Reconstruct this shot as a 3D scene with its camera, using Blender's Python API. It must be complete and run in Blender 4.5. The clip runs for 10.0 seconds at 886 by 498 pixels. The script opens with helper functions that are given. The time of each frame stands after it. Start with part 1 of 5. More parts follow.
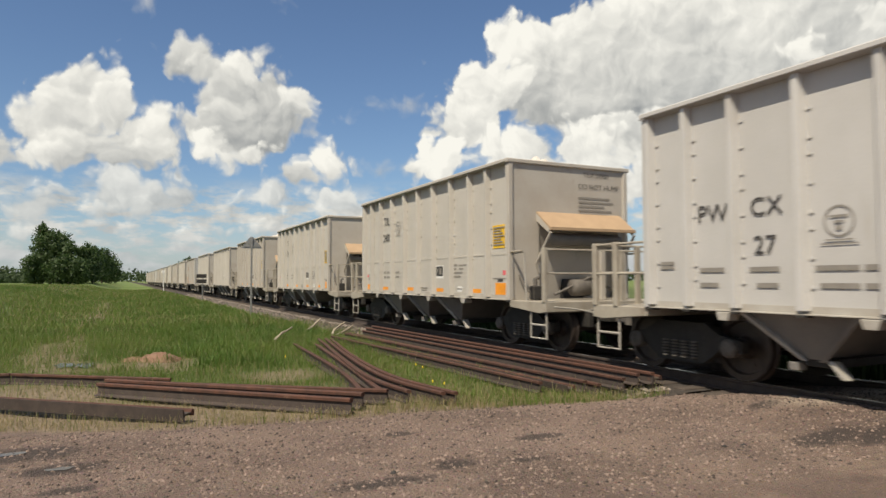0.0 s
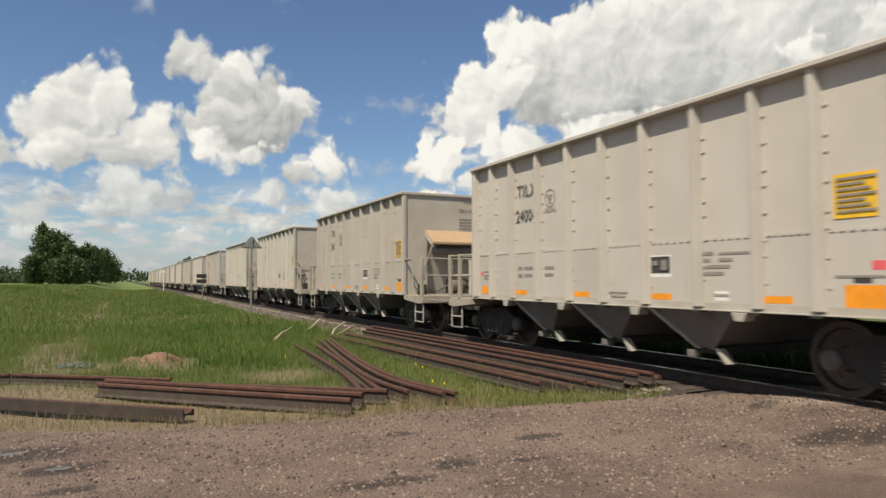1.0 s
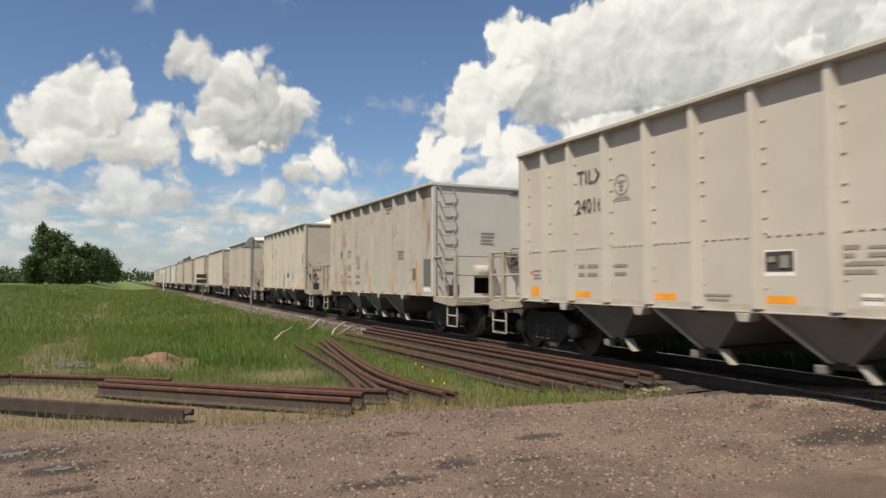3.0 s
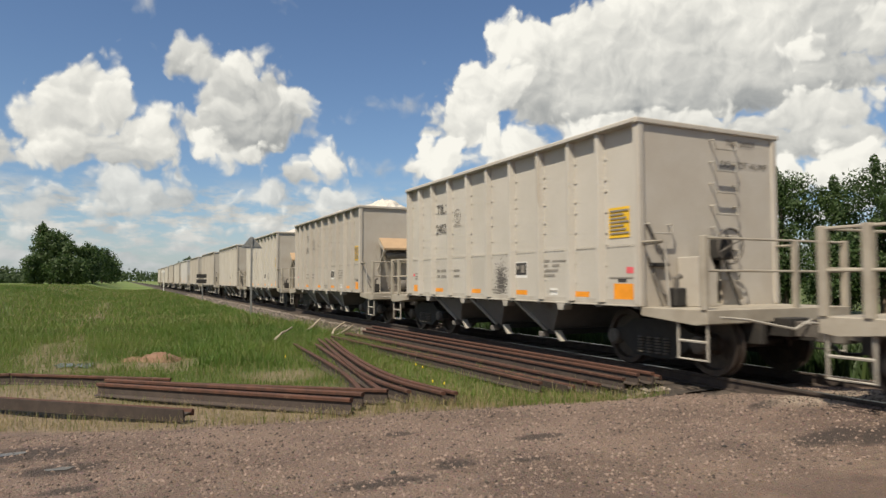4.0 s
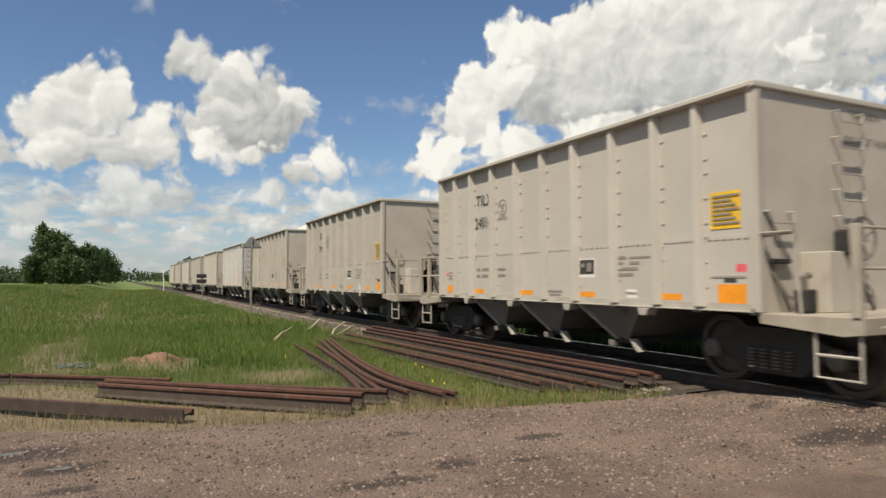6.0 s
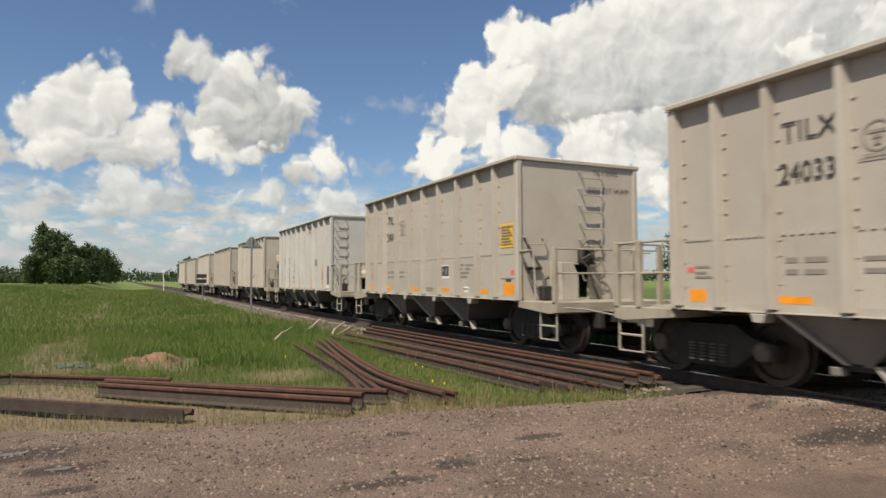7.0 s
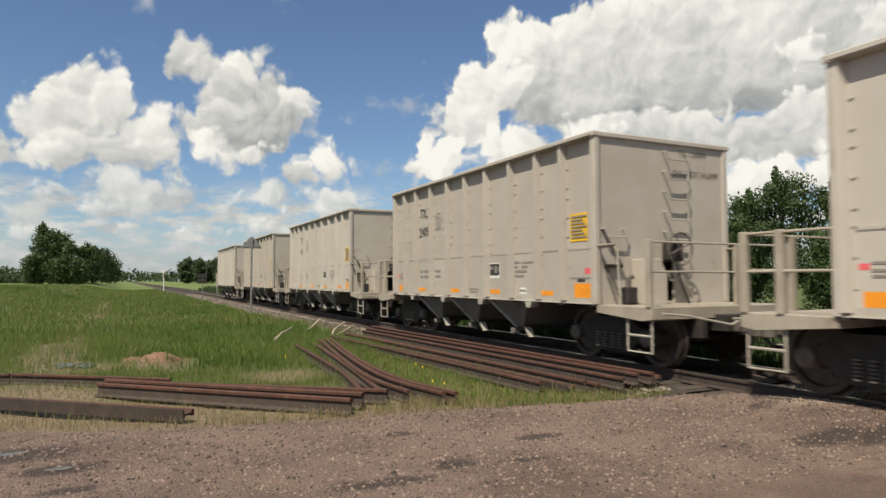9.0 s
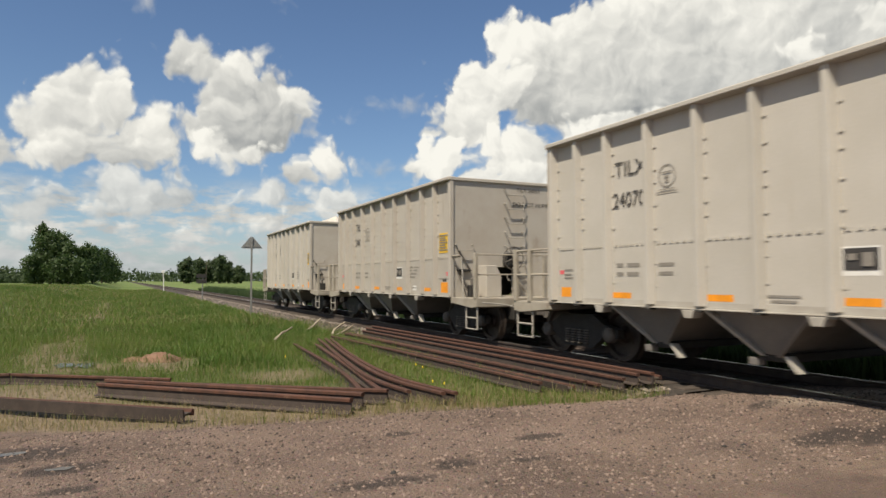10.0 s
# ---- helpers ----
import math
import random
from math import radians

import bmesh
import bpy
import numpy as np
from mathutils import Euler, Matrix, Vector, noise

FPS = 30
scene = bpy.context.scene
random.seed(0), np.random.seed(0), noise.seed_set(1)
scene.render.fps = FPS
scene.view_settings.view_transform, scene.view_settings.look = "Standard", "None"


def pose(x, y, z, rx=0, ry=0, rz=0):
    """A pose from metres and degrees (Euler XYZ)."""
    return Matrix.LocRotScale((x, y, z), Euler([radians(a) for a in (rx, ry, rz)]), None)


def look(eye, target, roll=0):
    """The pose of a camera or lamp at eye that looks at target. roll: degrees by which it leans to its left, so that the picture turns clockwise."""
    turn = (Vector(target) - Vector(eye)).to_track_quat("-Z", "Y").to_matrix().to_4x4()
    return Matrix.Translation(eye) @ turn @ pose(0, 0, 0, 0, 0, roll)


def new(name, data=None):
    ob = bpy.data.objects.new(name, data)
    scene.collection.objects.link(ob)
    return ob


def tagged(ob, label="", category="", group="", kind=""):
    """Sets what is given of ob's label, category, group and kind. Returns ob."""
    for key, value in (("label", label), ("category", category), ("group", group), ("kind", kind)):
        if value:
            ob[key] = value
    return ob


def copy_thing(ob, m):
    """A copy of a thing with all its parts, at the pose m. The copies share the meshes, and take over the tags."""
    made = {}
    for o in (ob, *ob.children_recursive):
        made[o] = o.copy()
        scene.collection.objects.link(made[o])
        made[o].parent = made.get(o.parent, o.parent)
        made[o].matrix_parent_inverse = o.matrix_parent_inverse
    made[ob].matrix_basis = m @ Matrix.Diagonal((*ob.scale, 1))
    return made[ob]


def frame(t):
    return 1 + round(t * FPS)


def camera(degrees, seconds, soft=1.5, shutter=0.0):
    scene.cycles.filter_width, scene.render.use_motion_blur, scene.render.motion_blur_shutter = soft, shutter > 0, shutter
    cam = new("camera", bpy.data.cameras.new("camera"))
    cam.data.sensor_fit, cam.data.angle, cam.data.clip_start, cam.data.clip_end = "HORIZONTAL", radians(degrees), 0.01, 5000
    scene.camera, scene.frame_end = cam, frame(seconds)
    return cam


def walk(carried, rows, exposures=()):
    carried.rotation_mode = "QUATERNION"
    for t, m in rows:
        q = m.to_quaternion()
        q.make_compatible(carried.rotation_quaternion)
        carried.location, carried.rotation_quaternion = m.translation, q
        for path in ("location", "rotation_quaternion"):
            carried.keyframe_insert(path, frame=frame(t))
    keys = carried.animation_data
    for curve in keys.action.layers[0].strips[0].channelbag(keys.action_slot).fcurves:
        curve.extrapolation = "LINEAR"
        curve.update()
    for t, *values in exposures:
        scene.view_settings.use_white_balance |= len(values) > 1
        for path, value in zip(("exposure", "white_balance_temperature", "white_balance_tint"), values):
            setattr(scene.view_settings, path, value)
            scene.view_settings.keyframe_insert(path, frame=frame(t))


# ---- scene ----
EYE = 1.6            # height of the lens over the gravel
RAIL = 0.20          # top of the running rails
TRACK = 8.55         # centre line of the track
cam = camera(68.1, 10.0, soft=1.5, shutter=0.1)
still = pose(0, 0, EYE, 90 + 2.71, 0, -25.98) @ pose(0, 0, 0, 0, 0, -0.08)
walk(cam, [(0.0, still), (10.0, still)], exposures=[(0.0, 0.3, 7100, 10), (10.0, 0.3, 7100, 10)])

# ---------------------------------------------------------------- light
SUN_DIR = Vector((-0.57, -0.37, 1.0)).normalized()
sun_data = bpy.data.lights.new("sun", "SUN")
sun_data.energy, sun_data.angle, sun_data.color = 4.8, radians(0.53), (1.0, 0.93, 0.82)
sun = new("sun", sun_data)
sun.matrix_world = look((-60, -40, 100), Vector((-60, -40, 100)) - SUN_DIR)

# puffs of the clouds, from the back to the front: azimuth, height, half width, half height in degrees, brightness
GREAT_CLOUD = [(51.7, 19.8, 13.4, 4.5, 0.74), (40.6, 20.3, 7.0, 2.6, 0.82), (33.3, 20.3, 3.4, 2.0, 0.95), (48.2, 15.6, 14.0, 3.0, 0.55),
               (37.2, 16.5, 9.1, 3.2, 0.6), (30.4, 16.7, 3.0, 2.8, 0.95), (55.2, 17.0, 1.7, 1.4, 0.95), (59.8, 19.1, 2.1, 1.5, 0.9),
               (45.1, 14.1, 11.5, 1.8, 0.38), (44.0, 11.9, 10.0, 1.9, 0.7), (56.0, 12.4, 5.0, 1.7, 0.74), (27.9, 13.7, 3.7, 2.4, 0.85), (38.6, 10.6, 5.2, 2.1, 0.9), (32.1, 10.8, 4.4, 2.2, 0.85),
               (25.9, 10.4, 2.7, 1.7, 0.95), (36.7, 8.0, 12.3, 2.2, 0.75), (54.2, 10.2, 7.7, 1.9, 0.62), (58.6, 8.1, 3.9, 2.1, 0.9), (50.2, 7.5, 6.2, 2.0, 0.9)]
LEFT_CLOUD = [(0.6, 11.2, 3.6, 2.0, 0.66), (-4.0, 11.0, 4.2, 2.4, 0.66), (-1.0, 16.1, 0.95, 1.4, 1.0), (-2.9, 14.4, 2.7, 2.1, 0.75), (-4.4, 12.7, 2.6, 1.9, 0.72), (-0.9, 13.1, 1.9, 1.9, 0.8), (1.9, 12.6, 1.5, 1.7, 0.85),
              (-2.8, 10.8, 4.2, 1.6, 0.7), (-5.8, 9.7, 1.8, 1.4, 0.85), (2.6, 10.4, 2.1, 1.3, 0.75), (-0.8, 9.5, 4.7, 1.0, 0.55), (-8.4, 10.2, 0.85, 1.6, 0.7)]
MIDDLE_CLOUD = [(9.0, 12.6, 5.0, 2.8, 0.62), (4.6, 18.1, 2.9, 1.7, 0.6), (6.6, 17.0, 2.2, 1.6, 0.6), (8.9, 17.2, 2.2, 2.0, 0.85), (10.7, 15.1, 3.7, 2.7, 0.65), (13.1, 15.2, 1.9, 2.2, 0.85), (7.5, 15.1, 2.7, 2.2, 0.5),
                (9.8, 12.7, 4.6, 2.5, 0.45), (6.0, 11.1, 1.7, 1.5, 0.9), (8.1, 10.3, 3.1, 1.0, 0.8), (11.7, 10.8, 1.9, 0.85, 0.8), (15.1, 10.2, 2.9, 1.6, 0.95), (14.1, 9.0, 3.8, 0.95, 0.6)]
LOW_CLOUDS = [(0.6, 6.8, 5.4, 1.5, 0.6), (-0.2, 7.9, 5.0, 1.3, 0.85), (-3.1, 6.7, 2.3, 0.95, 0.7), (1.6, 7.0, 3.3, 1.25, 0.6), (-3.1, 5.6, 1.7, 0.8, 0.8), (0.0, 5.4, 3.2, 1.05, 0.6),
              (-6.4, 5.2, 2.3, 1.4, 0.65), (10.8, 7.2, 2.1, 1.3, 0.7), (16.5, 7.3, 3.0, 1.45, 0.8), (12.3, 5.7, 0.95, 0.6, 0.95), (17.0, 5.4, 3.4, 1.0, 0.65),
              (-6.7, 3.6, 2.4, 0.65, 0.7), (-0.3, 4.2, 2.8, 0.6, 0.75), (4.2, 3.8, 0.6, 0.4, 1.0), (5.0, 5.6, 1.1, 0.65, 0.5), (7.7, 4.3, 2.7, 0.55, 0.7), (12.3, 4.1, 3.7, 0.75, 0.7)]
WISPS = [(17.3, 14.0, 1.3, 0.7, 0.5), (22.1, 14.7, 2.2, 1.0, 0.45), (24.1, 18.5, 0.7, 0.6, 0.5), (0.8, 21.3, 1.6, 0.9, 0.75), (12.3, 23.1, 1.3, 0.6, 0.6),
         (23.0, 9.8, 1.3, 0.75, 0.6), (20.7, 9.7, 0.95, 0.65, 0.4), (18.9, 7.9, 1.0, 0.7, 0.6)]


def link_value(tree, socket, value):
    if isinstance(value, (int, float, tuple)):
        socket.default_value = value
    else:
        tree.links.new(value, socket)


def math_node(tree, op, a, b=0.0, clamp=False):
    n = tree.nodes.new("ShaderNodeMath")
    n.operation, n.use_clamp = op, clamp
    link_value(tree, n.inputs[0], a)
    link_value(tree, n.inputs[1], b)
    return n.outputs[0]


def vec_node(tree, op, a, b=(0, 0, 0)):
    n = tree.nodes.new("ShaderNodeVectorMath")
    n.operation = op
    link_value(tree, n.inputs[0], a)
    link_value(tree, n.inputs[1], b)
    return n.outputs["Value"] if op == "LENGTH" else n.outputs["Vector"]


def noise_node(tree, vector, scale, detail=4.0, rough=0.5):
    n = tree.nodes.new("ShaderNodeTexNoise")
    link_value(tree, n.inputs["Vector"], vector)
    n.inputs["Scale"].default_value, n.inputs["Detail"].default_value = scale, detail
    n.inputs["Roughness"].default_value = rough
    return n.outputs["Fac"]


def ramp_node(tree, value, lo, hi, out0=0.0, out1=1.0):
    n = tree.nodes.new("ShaderNodeMapRange")
    n.interpolation_type = "SMOOTHSTEP"
    link_value(tree, n.inputs["Value"], value)
    for key, v in (("From Min", lo), ("From Max", hi), ("To Min", out0), ("To Max", out1)):
        n.inputs[key].default_value = v
    return n.outputs["Result"]


def mix_node(tree, fac, a, b, blend="MIX"):
    n = tree.nodes.new("ShaderNodeMix")
    n.data_type, n.blend_type = "RGBA", blend
    link_value(tree, n.inputs[0], fac)
    for socket, v in ((n.inputs[6], a), (n.inputs[7], b)):
        link_value(tree, socket, (*v, 1.0) if isinstance(v, tuple) and len(v) == 3 else v)
    return n.outputs[2]


def billows(t, place):
    """Cauliflower relief of the cumulus heads at a place in the sky."""
    out = 0.0
    for scale, weight in ((3.6, 0.15), (8.5, 0.075), (19.0, 0.03)):
        n = t.nodes.new("ShaderNodeTexVoronoi")
        n.feature, n.voronoi_dimensions = "SMOOTH_F1", "2D"
        n.inputs["Scale"].default_value, n.inputs["Smoothness"].default_value = scale, 0.35
        t.links.new(place, n.inputs["Vector"])
        out = math_node(t, "ADD", math_node(t, "MULTIPLY", math_node(t, "SUBTRACT", 0.42, n.outputs["Distance"]), weight), out)
    return out


def paint_clouds(t, place):
    """Cover and brightness of the sky's clouds: puffs laid over one another, each bright above and grey below."""
    warp = t.nodes.new("ShaderNodeTexNoise")
    t.links.new(place, warp.inputs["Vector"])
    warp.inputs["Scale"].default_value, warp.inputs["Detail"].default_value = 2.6, 5.0
    shift = vec_node(t, "MULTIPLY", vec_node(t, "SUBTRACT", warp.outputs["Color"], (0.5, 0.5, 0.5)), (0.36, 0.3, 0))
    at = vec_node(t, "ADD", place, shift)
    lump = billows(t, at)
    relief = math_node(t, "MULTIPLY", math_node(t, "SUBTRACT", lump, billows(t, vec_node(t, "ADD", at, (-0.03, 0.055, 0)))), 1.7)
    broad = math_node(t, "MULTIPLY", math_node(t, "SUBTRACT", noise_node(t, at, 2.2, 6.0, 0.6), 0.5), 0.9)
    tone = math_node(t, "ADD", relief, broad)
    sep = t.nodes.new("ShaderNodeSeparateXYZ")
    t.links.new(place, sep.inputs[0])
    # small flat clouds towards the horizon, and a scattered sky all round
    low = noise_node(t, vec_node(t, "MULTIPLY", place, (3.0, 9.0, 1)), 1.0, 5.0, 0.6)
    band = math_node(t, "MULTIPLY", ramp_node(t, sep.outputs["Y"], -0.05, 0.1), ramp_node(t, sep.outputs["Y"], 0.55, 0.9, 1, 0))
    cover = math_node(t, "MULTIPLY", ramp_node(t, low, 0.4, 0.6), band)
    far = math_node(t, "ABSOLUTE", math_node(t, "SUBTRACT", sep.outputs["X"], 2.6))
    rest = math_node(t, "ADD", noise_node(t, place, 0.55, 5.0, 0.6), ramp_node(t, far, 3.9, 5.0, -0.5, 0.0))
    cover = math_node(t, "MAXIMUM", cover, ramp_node(t, rest, 0.48, 0.56))
    lit = math_node(t, "ADD", 0.56, tone)
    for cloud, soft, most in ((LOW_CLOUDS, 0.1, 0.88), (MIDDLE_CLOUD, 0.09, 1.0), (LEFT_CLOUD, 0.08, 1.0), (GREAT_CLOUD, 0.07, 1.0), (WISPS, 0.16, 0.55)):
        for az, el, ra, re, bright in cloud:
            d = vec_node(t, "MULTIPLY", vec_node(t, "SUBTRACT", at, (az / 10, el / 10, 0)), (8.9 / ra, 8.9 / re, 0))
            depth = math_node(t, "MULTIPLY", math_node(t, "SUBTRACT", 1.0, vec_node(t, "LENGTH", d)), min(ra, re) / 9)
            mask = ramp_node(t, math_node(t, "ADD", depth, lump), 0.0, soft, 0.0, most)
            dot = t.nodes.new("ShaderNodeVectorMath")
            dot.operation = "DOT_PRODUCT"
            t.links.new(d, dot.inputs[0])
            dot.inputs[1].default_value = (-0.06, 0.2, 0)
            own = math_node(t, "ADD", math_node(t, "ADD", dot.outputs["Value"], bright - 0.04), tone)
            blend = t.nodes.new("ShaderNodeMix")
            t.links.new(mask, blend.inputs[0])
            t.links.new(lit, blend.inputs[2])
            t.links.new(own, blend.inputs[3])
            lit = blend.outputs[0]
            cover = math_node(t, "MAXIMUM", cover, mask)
    return cover, lit


def build_world():
    world = bpy.data.worlds.new("summer sky")
    scene.world = world
    world.use_nodes = True
    t = world.node_tree
    t.nodes.clear()
    sky = t.nodes.new("ShaderNodeTexSky")
    sky.sky_type, sky.sun_disc = "NISHITA", False
    sky.sun_elevation = math.asin(SUN_DIR.z)
    sky.sun_rotation = math.atan2(SUN_DIR.x, SUN_DIR.y)
    sky.air_density, sky.dust_density, sky.ozone_density = 1.0, 0.6, 1.5
    way = t.nodes.new("ShaderNodeTexCoord").outputs["Generated"]
    sep = t.nodes.new("ShaderNodeSeparateXYZ")
    t.links.new(way, sep.inputs[0])
    az = math_node(t, "MULTIPLY", math_node(t, "ARCTAN2", sep.outputs["X"], sep.outputs["Y"]), 18 / math.pi)
    el = math_node(t, "MULTIPLY", math_node(t, "ARCSINE", sep.outputs["Z"]), 18 / math.pi)
    join = t.nodes.new("ShaderNodeCombineXYZ")
    t.links.new(az, join.inputs[0])
    t.links.new(el, join.inputs[1])
    cover, lit = paint_clouds(t, join.outputs[0])
    white = mix_node(t, math_node(t, "MAXIMUM", math_node(t, "MINIMUM", lit, 1.0), 0.0), CLOUD_DARK, CLOUD_LIGHT)
    # haze that whitens both towards the horizon
    color = mix_node(t, cover, mix_node(t, 1.0, sky.outputs[0], SKY_TINT, "MULTIPLY"), white)
    haze = ramp_node(t, el, 0.0, 0.7, 0.5, 0.0)
    color = mix_node(t, haze, color, HAZE)
    back = t.nodes.new("ShaderNodeBackground")
    t.links.new(color, back.inputs["Color"])
    back.inputs["Strength"].default_value = 0.1
    t.links.new(back.outputs[0], t.nodes.new("ShaderNodeOutputWorld").inputs[0])


CLOUD_LIGHT, CLOUD_DARK, HAZE, SKY_TINT = (7.4, 7.6, 7.5), (1.5, 1.75, 2.05), (3.5, 4.1, 4.8), (0.62, 0.745, 0.9)
build_world()

# ---------------------------------------------------------------- materials


def material(name, base, other, rough=0.6, metal=0.0, scale=4.0, fine=60.0, bump=0.1, bump_size=0.01, stain=None,
             stain_at=0.62, island=0.0, objects=0.0, stretch=(1, 1, 1), stain_scale=0.8, stain_stretch=None):
    """Two-scale mottled surface: base to other by a broad noise, a fine grain with relief, and stains of a colour of their own."""
    m = bpy.data.materials.new(name)
    m.use_nodes = True
    t = m.node_tree
    shader = t.nodes["Principled BSDF"]
    place = t.nodes.new("ShaderNodeTexCoord").outputs["Object"]
    spread = vec_node(t, "MULTIPLY", place, stretch)
    if objects:
        info = t.nodes.new("ShaderNodeObjectInfo")
        join = t.nodes.new("ShaderNodeCombineXYZ")
        t.links.new(math_node(t, "MULTIPLY", info.outputs["Random"], 37.0), join.inputs[0])
        spread = vec_node(t, "ADD", spread, join.outputs[0])
    broad = ramp_node(t, noise_node(t, spread, scale, 5.0, 0.6), 0.3, 0.7)
    color = mix_node(t, broad, base, other)
    grain = noise_node(t, spread, fine, 3.0, 0.6)
    color = mix_node(t, math_node(t, "MULTIPLY", grain, 0.35), color, tuple(c * 0.55 for c in base))
    if stain:
        where = vec_node(t, "MULTIPLY", place, stain_stretch or stretch)
        if objects:
            where = vec_node(t, "ADD", where, join.outputs[0])
        mask = ramp_node(t, noise_node(t, where, stain_scale, 6.0, 0.65), stain_at, stain_at + 0.16)
        color = mix_node(t, mask, color, stain)
    for amount, output in ((island, "island"), (objects, "object")):
        if amount:
            if output == "island":
                value = t.nodes.new("ShaderNodeNewGeometry").outputs["Random Per Island"]
            else:
                value = info.outputs["Random"]
            hsv = t.nodes.new("ShaderNodeHueSaturation")
            t.links.new(ramp_node(t, value, 0, 1, 1 - amount, 1 + amount), hsv.inputs["Value"])
            t.links.new(color, hsv.inputs["Color"])
            color = hsv.outputs["Color"]
    t.links.new(color, shader.inputs["Base Color"])
    t.links.new(ramp_node(t, grain, 0.2, 0.8, max(rough - 0.1, 0.02), min(rough + 0.1, 1)), shader.inputs["Roughness"])
    shader.inputs["Metallic"].default_value = metal
    if bump:
        b = t.nodes.new("ShaderNodeBump")
        b.inputs["Strength"].default_value, b.inputs["Distance"].default_value = bump, bump_size
        t.links.new(grain, b.inputs["Height"])
        t.links.new(b.outputs[0], shader.inputs["Normal"])
    return m


def plain(name, base, rough=0.6, metal=0.0):
    return material(name, base, tuple(c * 0.82 for c in base), rough, metal, 6.0, 90.0, 0.03, 0.004)


CAR_BEIGE = material("dusty beige car paint", (0.422, 0.391, 0.343), (0.378, 0.344, 0.296), 0.62, 0, 0.9, 45, 0.06, 0.004,
                     stain=(0.296, 0.254, 0.207), stain_at=0.6, objects=0.05, stain_scale=1.1, stain_stretch=(1, 2.2, 0.35))
CAR_LIGHT = material("pale cream car paint", (0.475, 0.448, 0.399), (0.429, 0.402, 0.352), 0.6, 0, 0.9, 45, 0.06, 0.004,
                     stain=(0.365, 0.318, 0.257), stain_at=0.62, objects=0.04, stain_scale=1.1, stain_stretch=(1, 2.2, 0.35))
CAR_GREY = material("pale grey car paint", (0.508, 0.497, 0.474), (0.457, 0.446, 0.421), 0.58, 0, 0.9, 45, 0.06, 0.004,
                    stain=(0.375, 0.338, 0.295), stain_at=0.62, objects=0.04, stain_scale=1.1, stain_stretch=(1, 2.2, 0.35))
CAR_RUSTY = material("pale grey car paint run with rust", (0.422, 0.400, 0.361), (0.370, 0.343, 0.304), 0.62, 0, 0.9, 45, 0.08, 0.005,
                     stain=(0.238, 0.141, 0.079), stain_at=0.53, objects=0.04, stain_scale=0.9, stain_stretch=(1, 1.6, 0.4))
DUSTY = material("dusty end sheet paint", (0.455, 0.422, 0.37), (0.405, 0.362, 0.305), 0.7, 0, 1.4, 40, 0.08, 0.005,
                 stain=(0.25, 0.195, 0.145), stain_at=0.6, stain_scale=1.1, objects=0.04, stain_stretch=(1.6, 1, 0.6))
HOOD = material("tan dust on sheet steel", (0.416, 0.288, 0.176), (0.360, 0.248, 0.152), 0.85, 0, 3, 60, 0.1, 0.004)
PALE = material("chalky pale paint", (0.396, 0.374, 0.331), (0.324, 0.295, 0.252), 0.65, 0, 3, 50, 0.08, 0.003, stain=(0.202, 0.144, 0.094), stain_at=0.64)
DECK = material("dusty pale platform paint", (0.36, 0.325, 0.265), (0.28, 0.245, 0.195), 0.7, 0, 3, 50, 0.08, 0.003, stain=(0.16, 0.115, 0.08), stain_at=0.6, stain_scale=2.5)
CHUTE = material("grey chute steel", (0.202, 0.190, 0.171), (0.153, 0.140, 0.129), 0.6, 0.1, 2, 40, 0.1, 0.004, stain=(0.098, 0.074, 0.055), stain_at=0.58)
UNDER = material("grimy black running gear", (0.033, 0.030, 0.026), (0.019, 0.017, 0.015), 0.75, 0.1, 5, 50, 0.3, 0.01, stain=(0.072, 0.055, 0.041), stain_at=0.62, stain_scale=3)
WHEEL = material("worn wheel steel", (0.09, 0.07, 0.058), (0.055, 0.045, 0.04), 0.5, 0.6, 6, 60, 0.15, 0.004)
GEAR = material("dusty cast steel", (0.140, 0.126, 0.108), (0.084, 0.073, 0.063), 0.75, 0.1, 6, 60, 0.2, 0.006)
RUST = material("old rusty rail steel", (0.1, 0.042, 0.026), (0.055, 0.027, 0.019), 0.85, 0.1, 7, 120, 0.3, 0.004,
                stain=(0.144, 0.080, 0.054), stain_at=0.6, stain_scale=4, objects=0.12)
WEB = material("weathered grey-brown rail web", (0.075, 0.056, 0.046), (0.045, 0.034, 0.029), 0.85, 0.1, 6, 110, 0.25, 0.004,
               stain=(0.130, 0.065, 0.039), stain_at=0.6, stain_scale=3, objects=0.12)
BRIGHT = material("polished rail head", (0.45, 0.43, 0.41), (0.36, 0.34, 0.32), 0.28, 0.9, 4, 60, 0.05, 0.002)
TIE = material("oiled weathered sleeper", (0.085, 0.066, 0.052), (0.055, 0.043, 0.035), 0.9, 0, 3, 50, 0.5, 0.012, objects=0.15, stretch=(0.4, 3, 3))
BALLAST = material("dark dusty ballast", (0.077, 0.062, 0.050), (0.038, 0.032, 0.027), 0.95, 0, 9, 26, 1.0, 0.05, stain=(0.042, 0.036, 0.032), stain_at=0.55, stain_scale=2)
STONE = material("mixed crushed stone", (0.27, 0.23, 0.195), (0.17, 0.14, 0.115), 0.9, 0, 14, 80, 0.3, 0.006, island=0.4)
LOAD = material("white crushed limestone", (0.496, 0.472, 0.424), (0.400, 0.372, 0.328), 0.95, 0, 12, 60, 0.5, 0.02, island=0.2)
ORANGE = plain("orange reflective sheet", (0.85, 0.31, 0.02), 0.45)
YELLOW = plain("yellow notice", (0.82, 0.5, 0.03), 0.5)
BLACK = plain("black lettering paint", (0.045, 0.042, 0.04), 0.6)
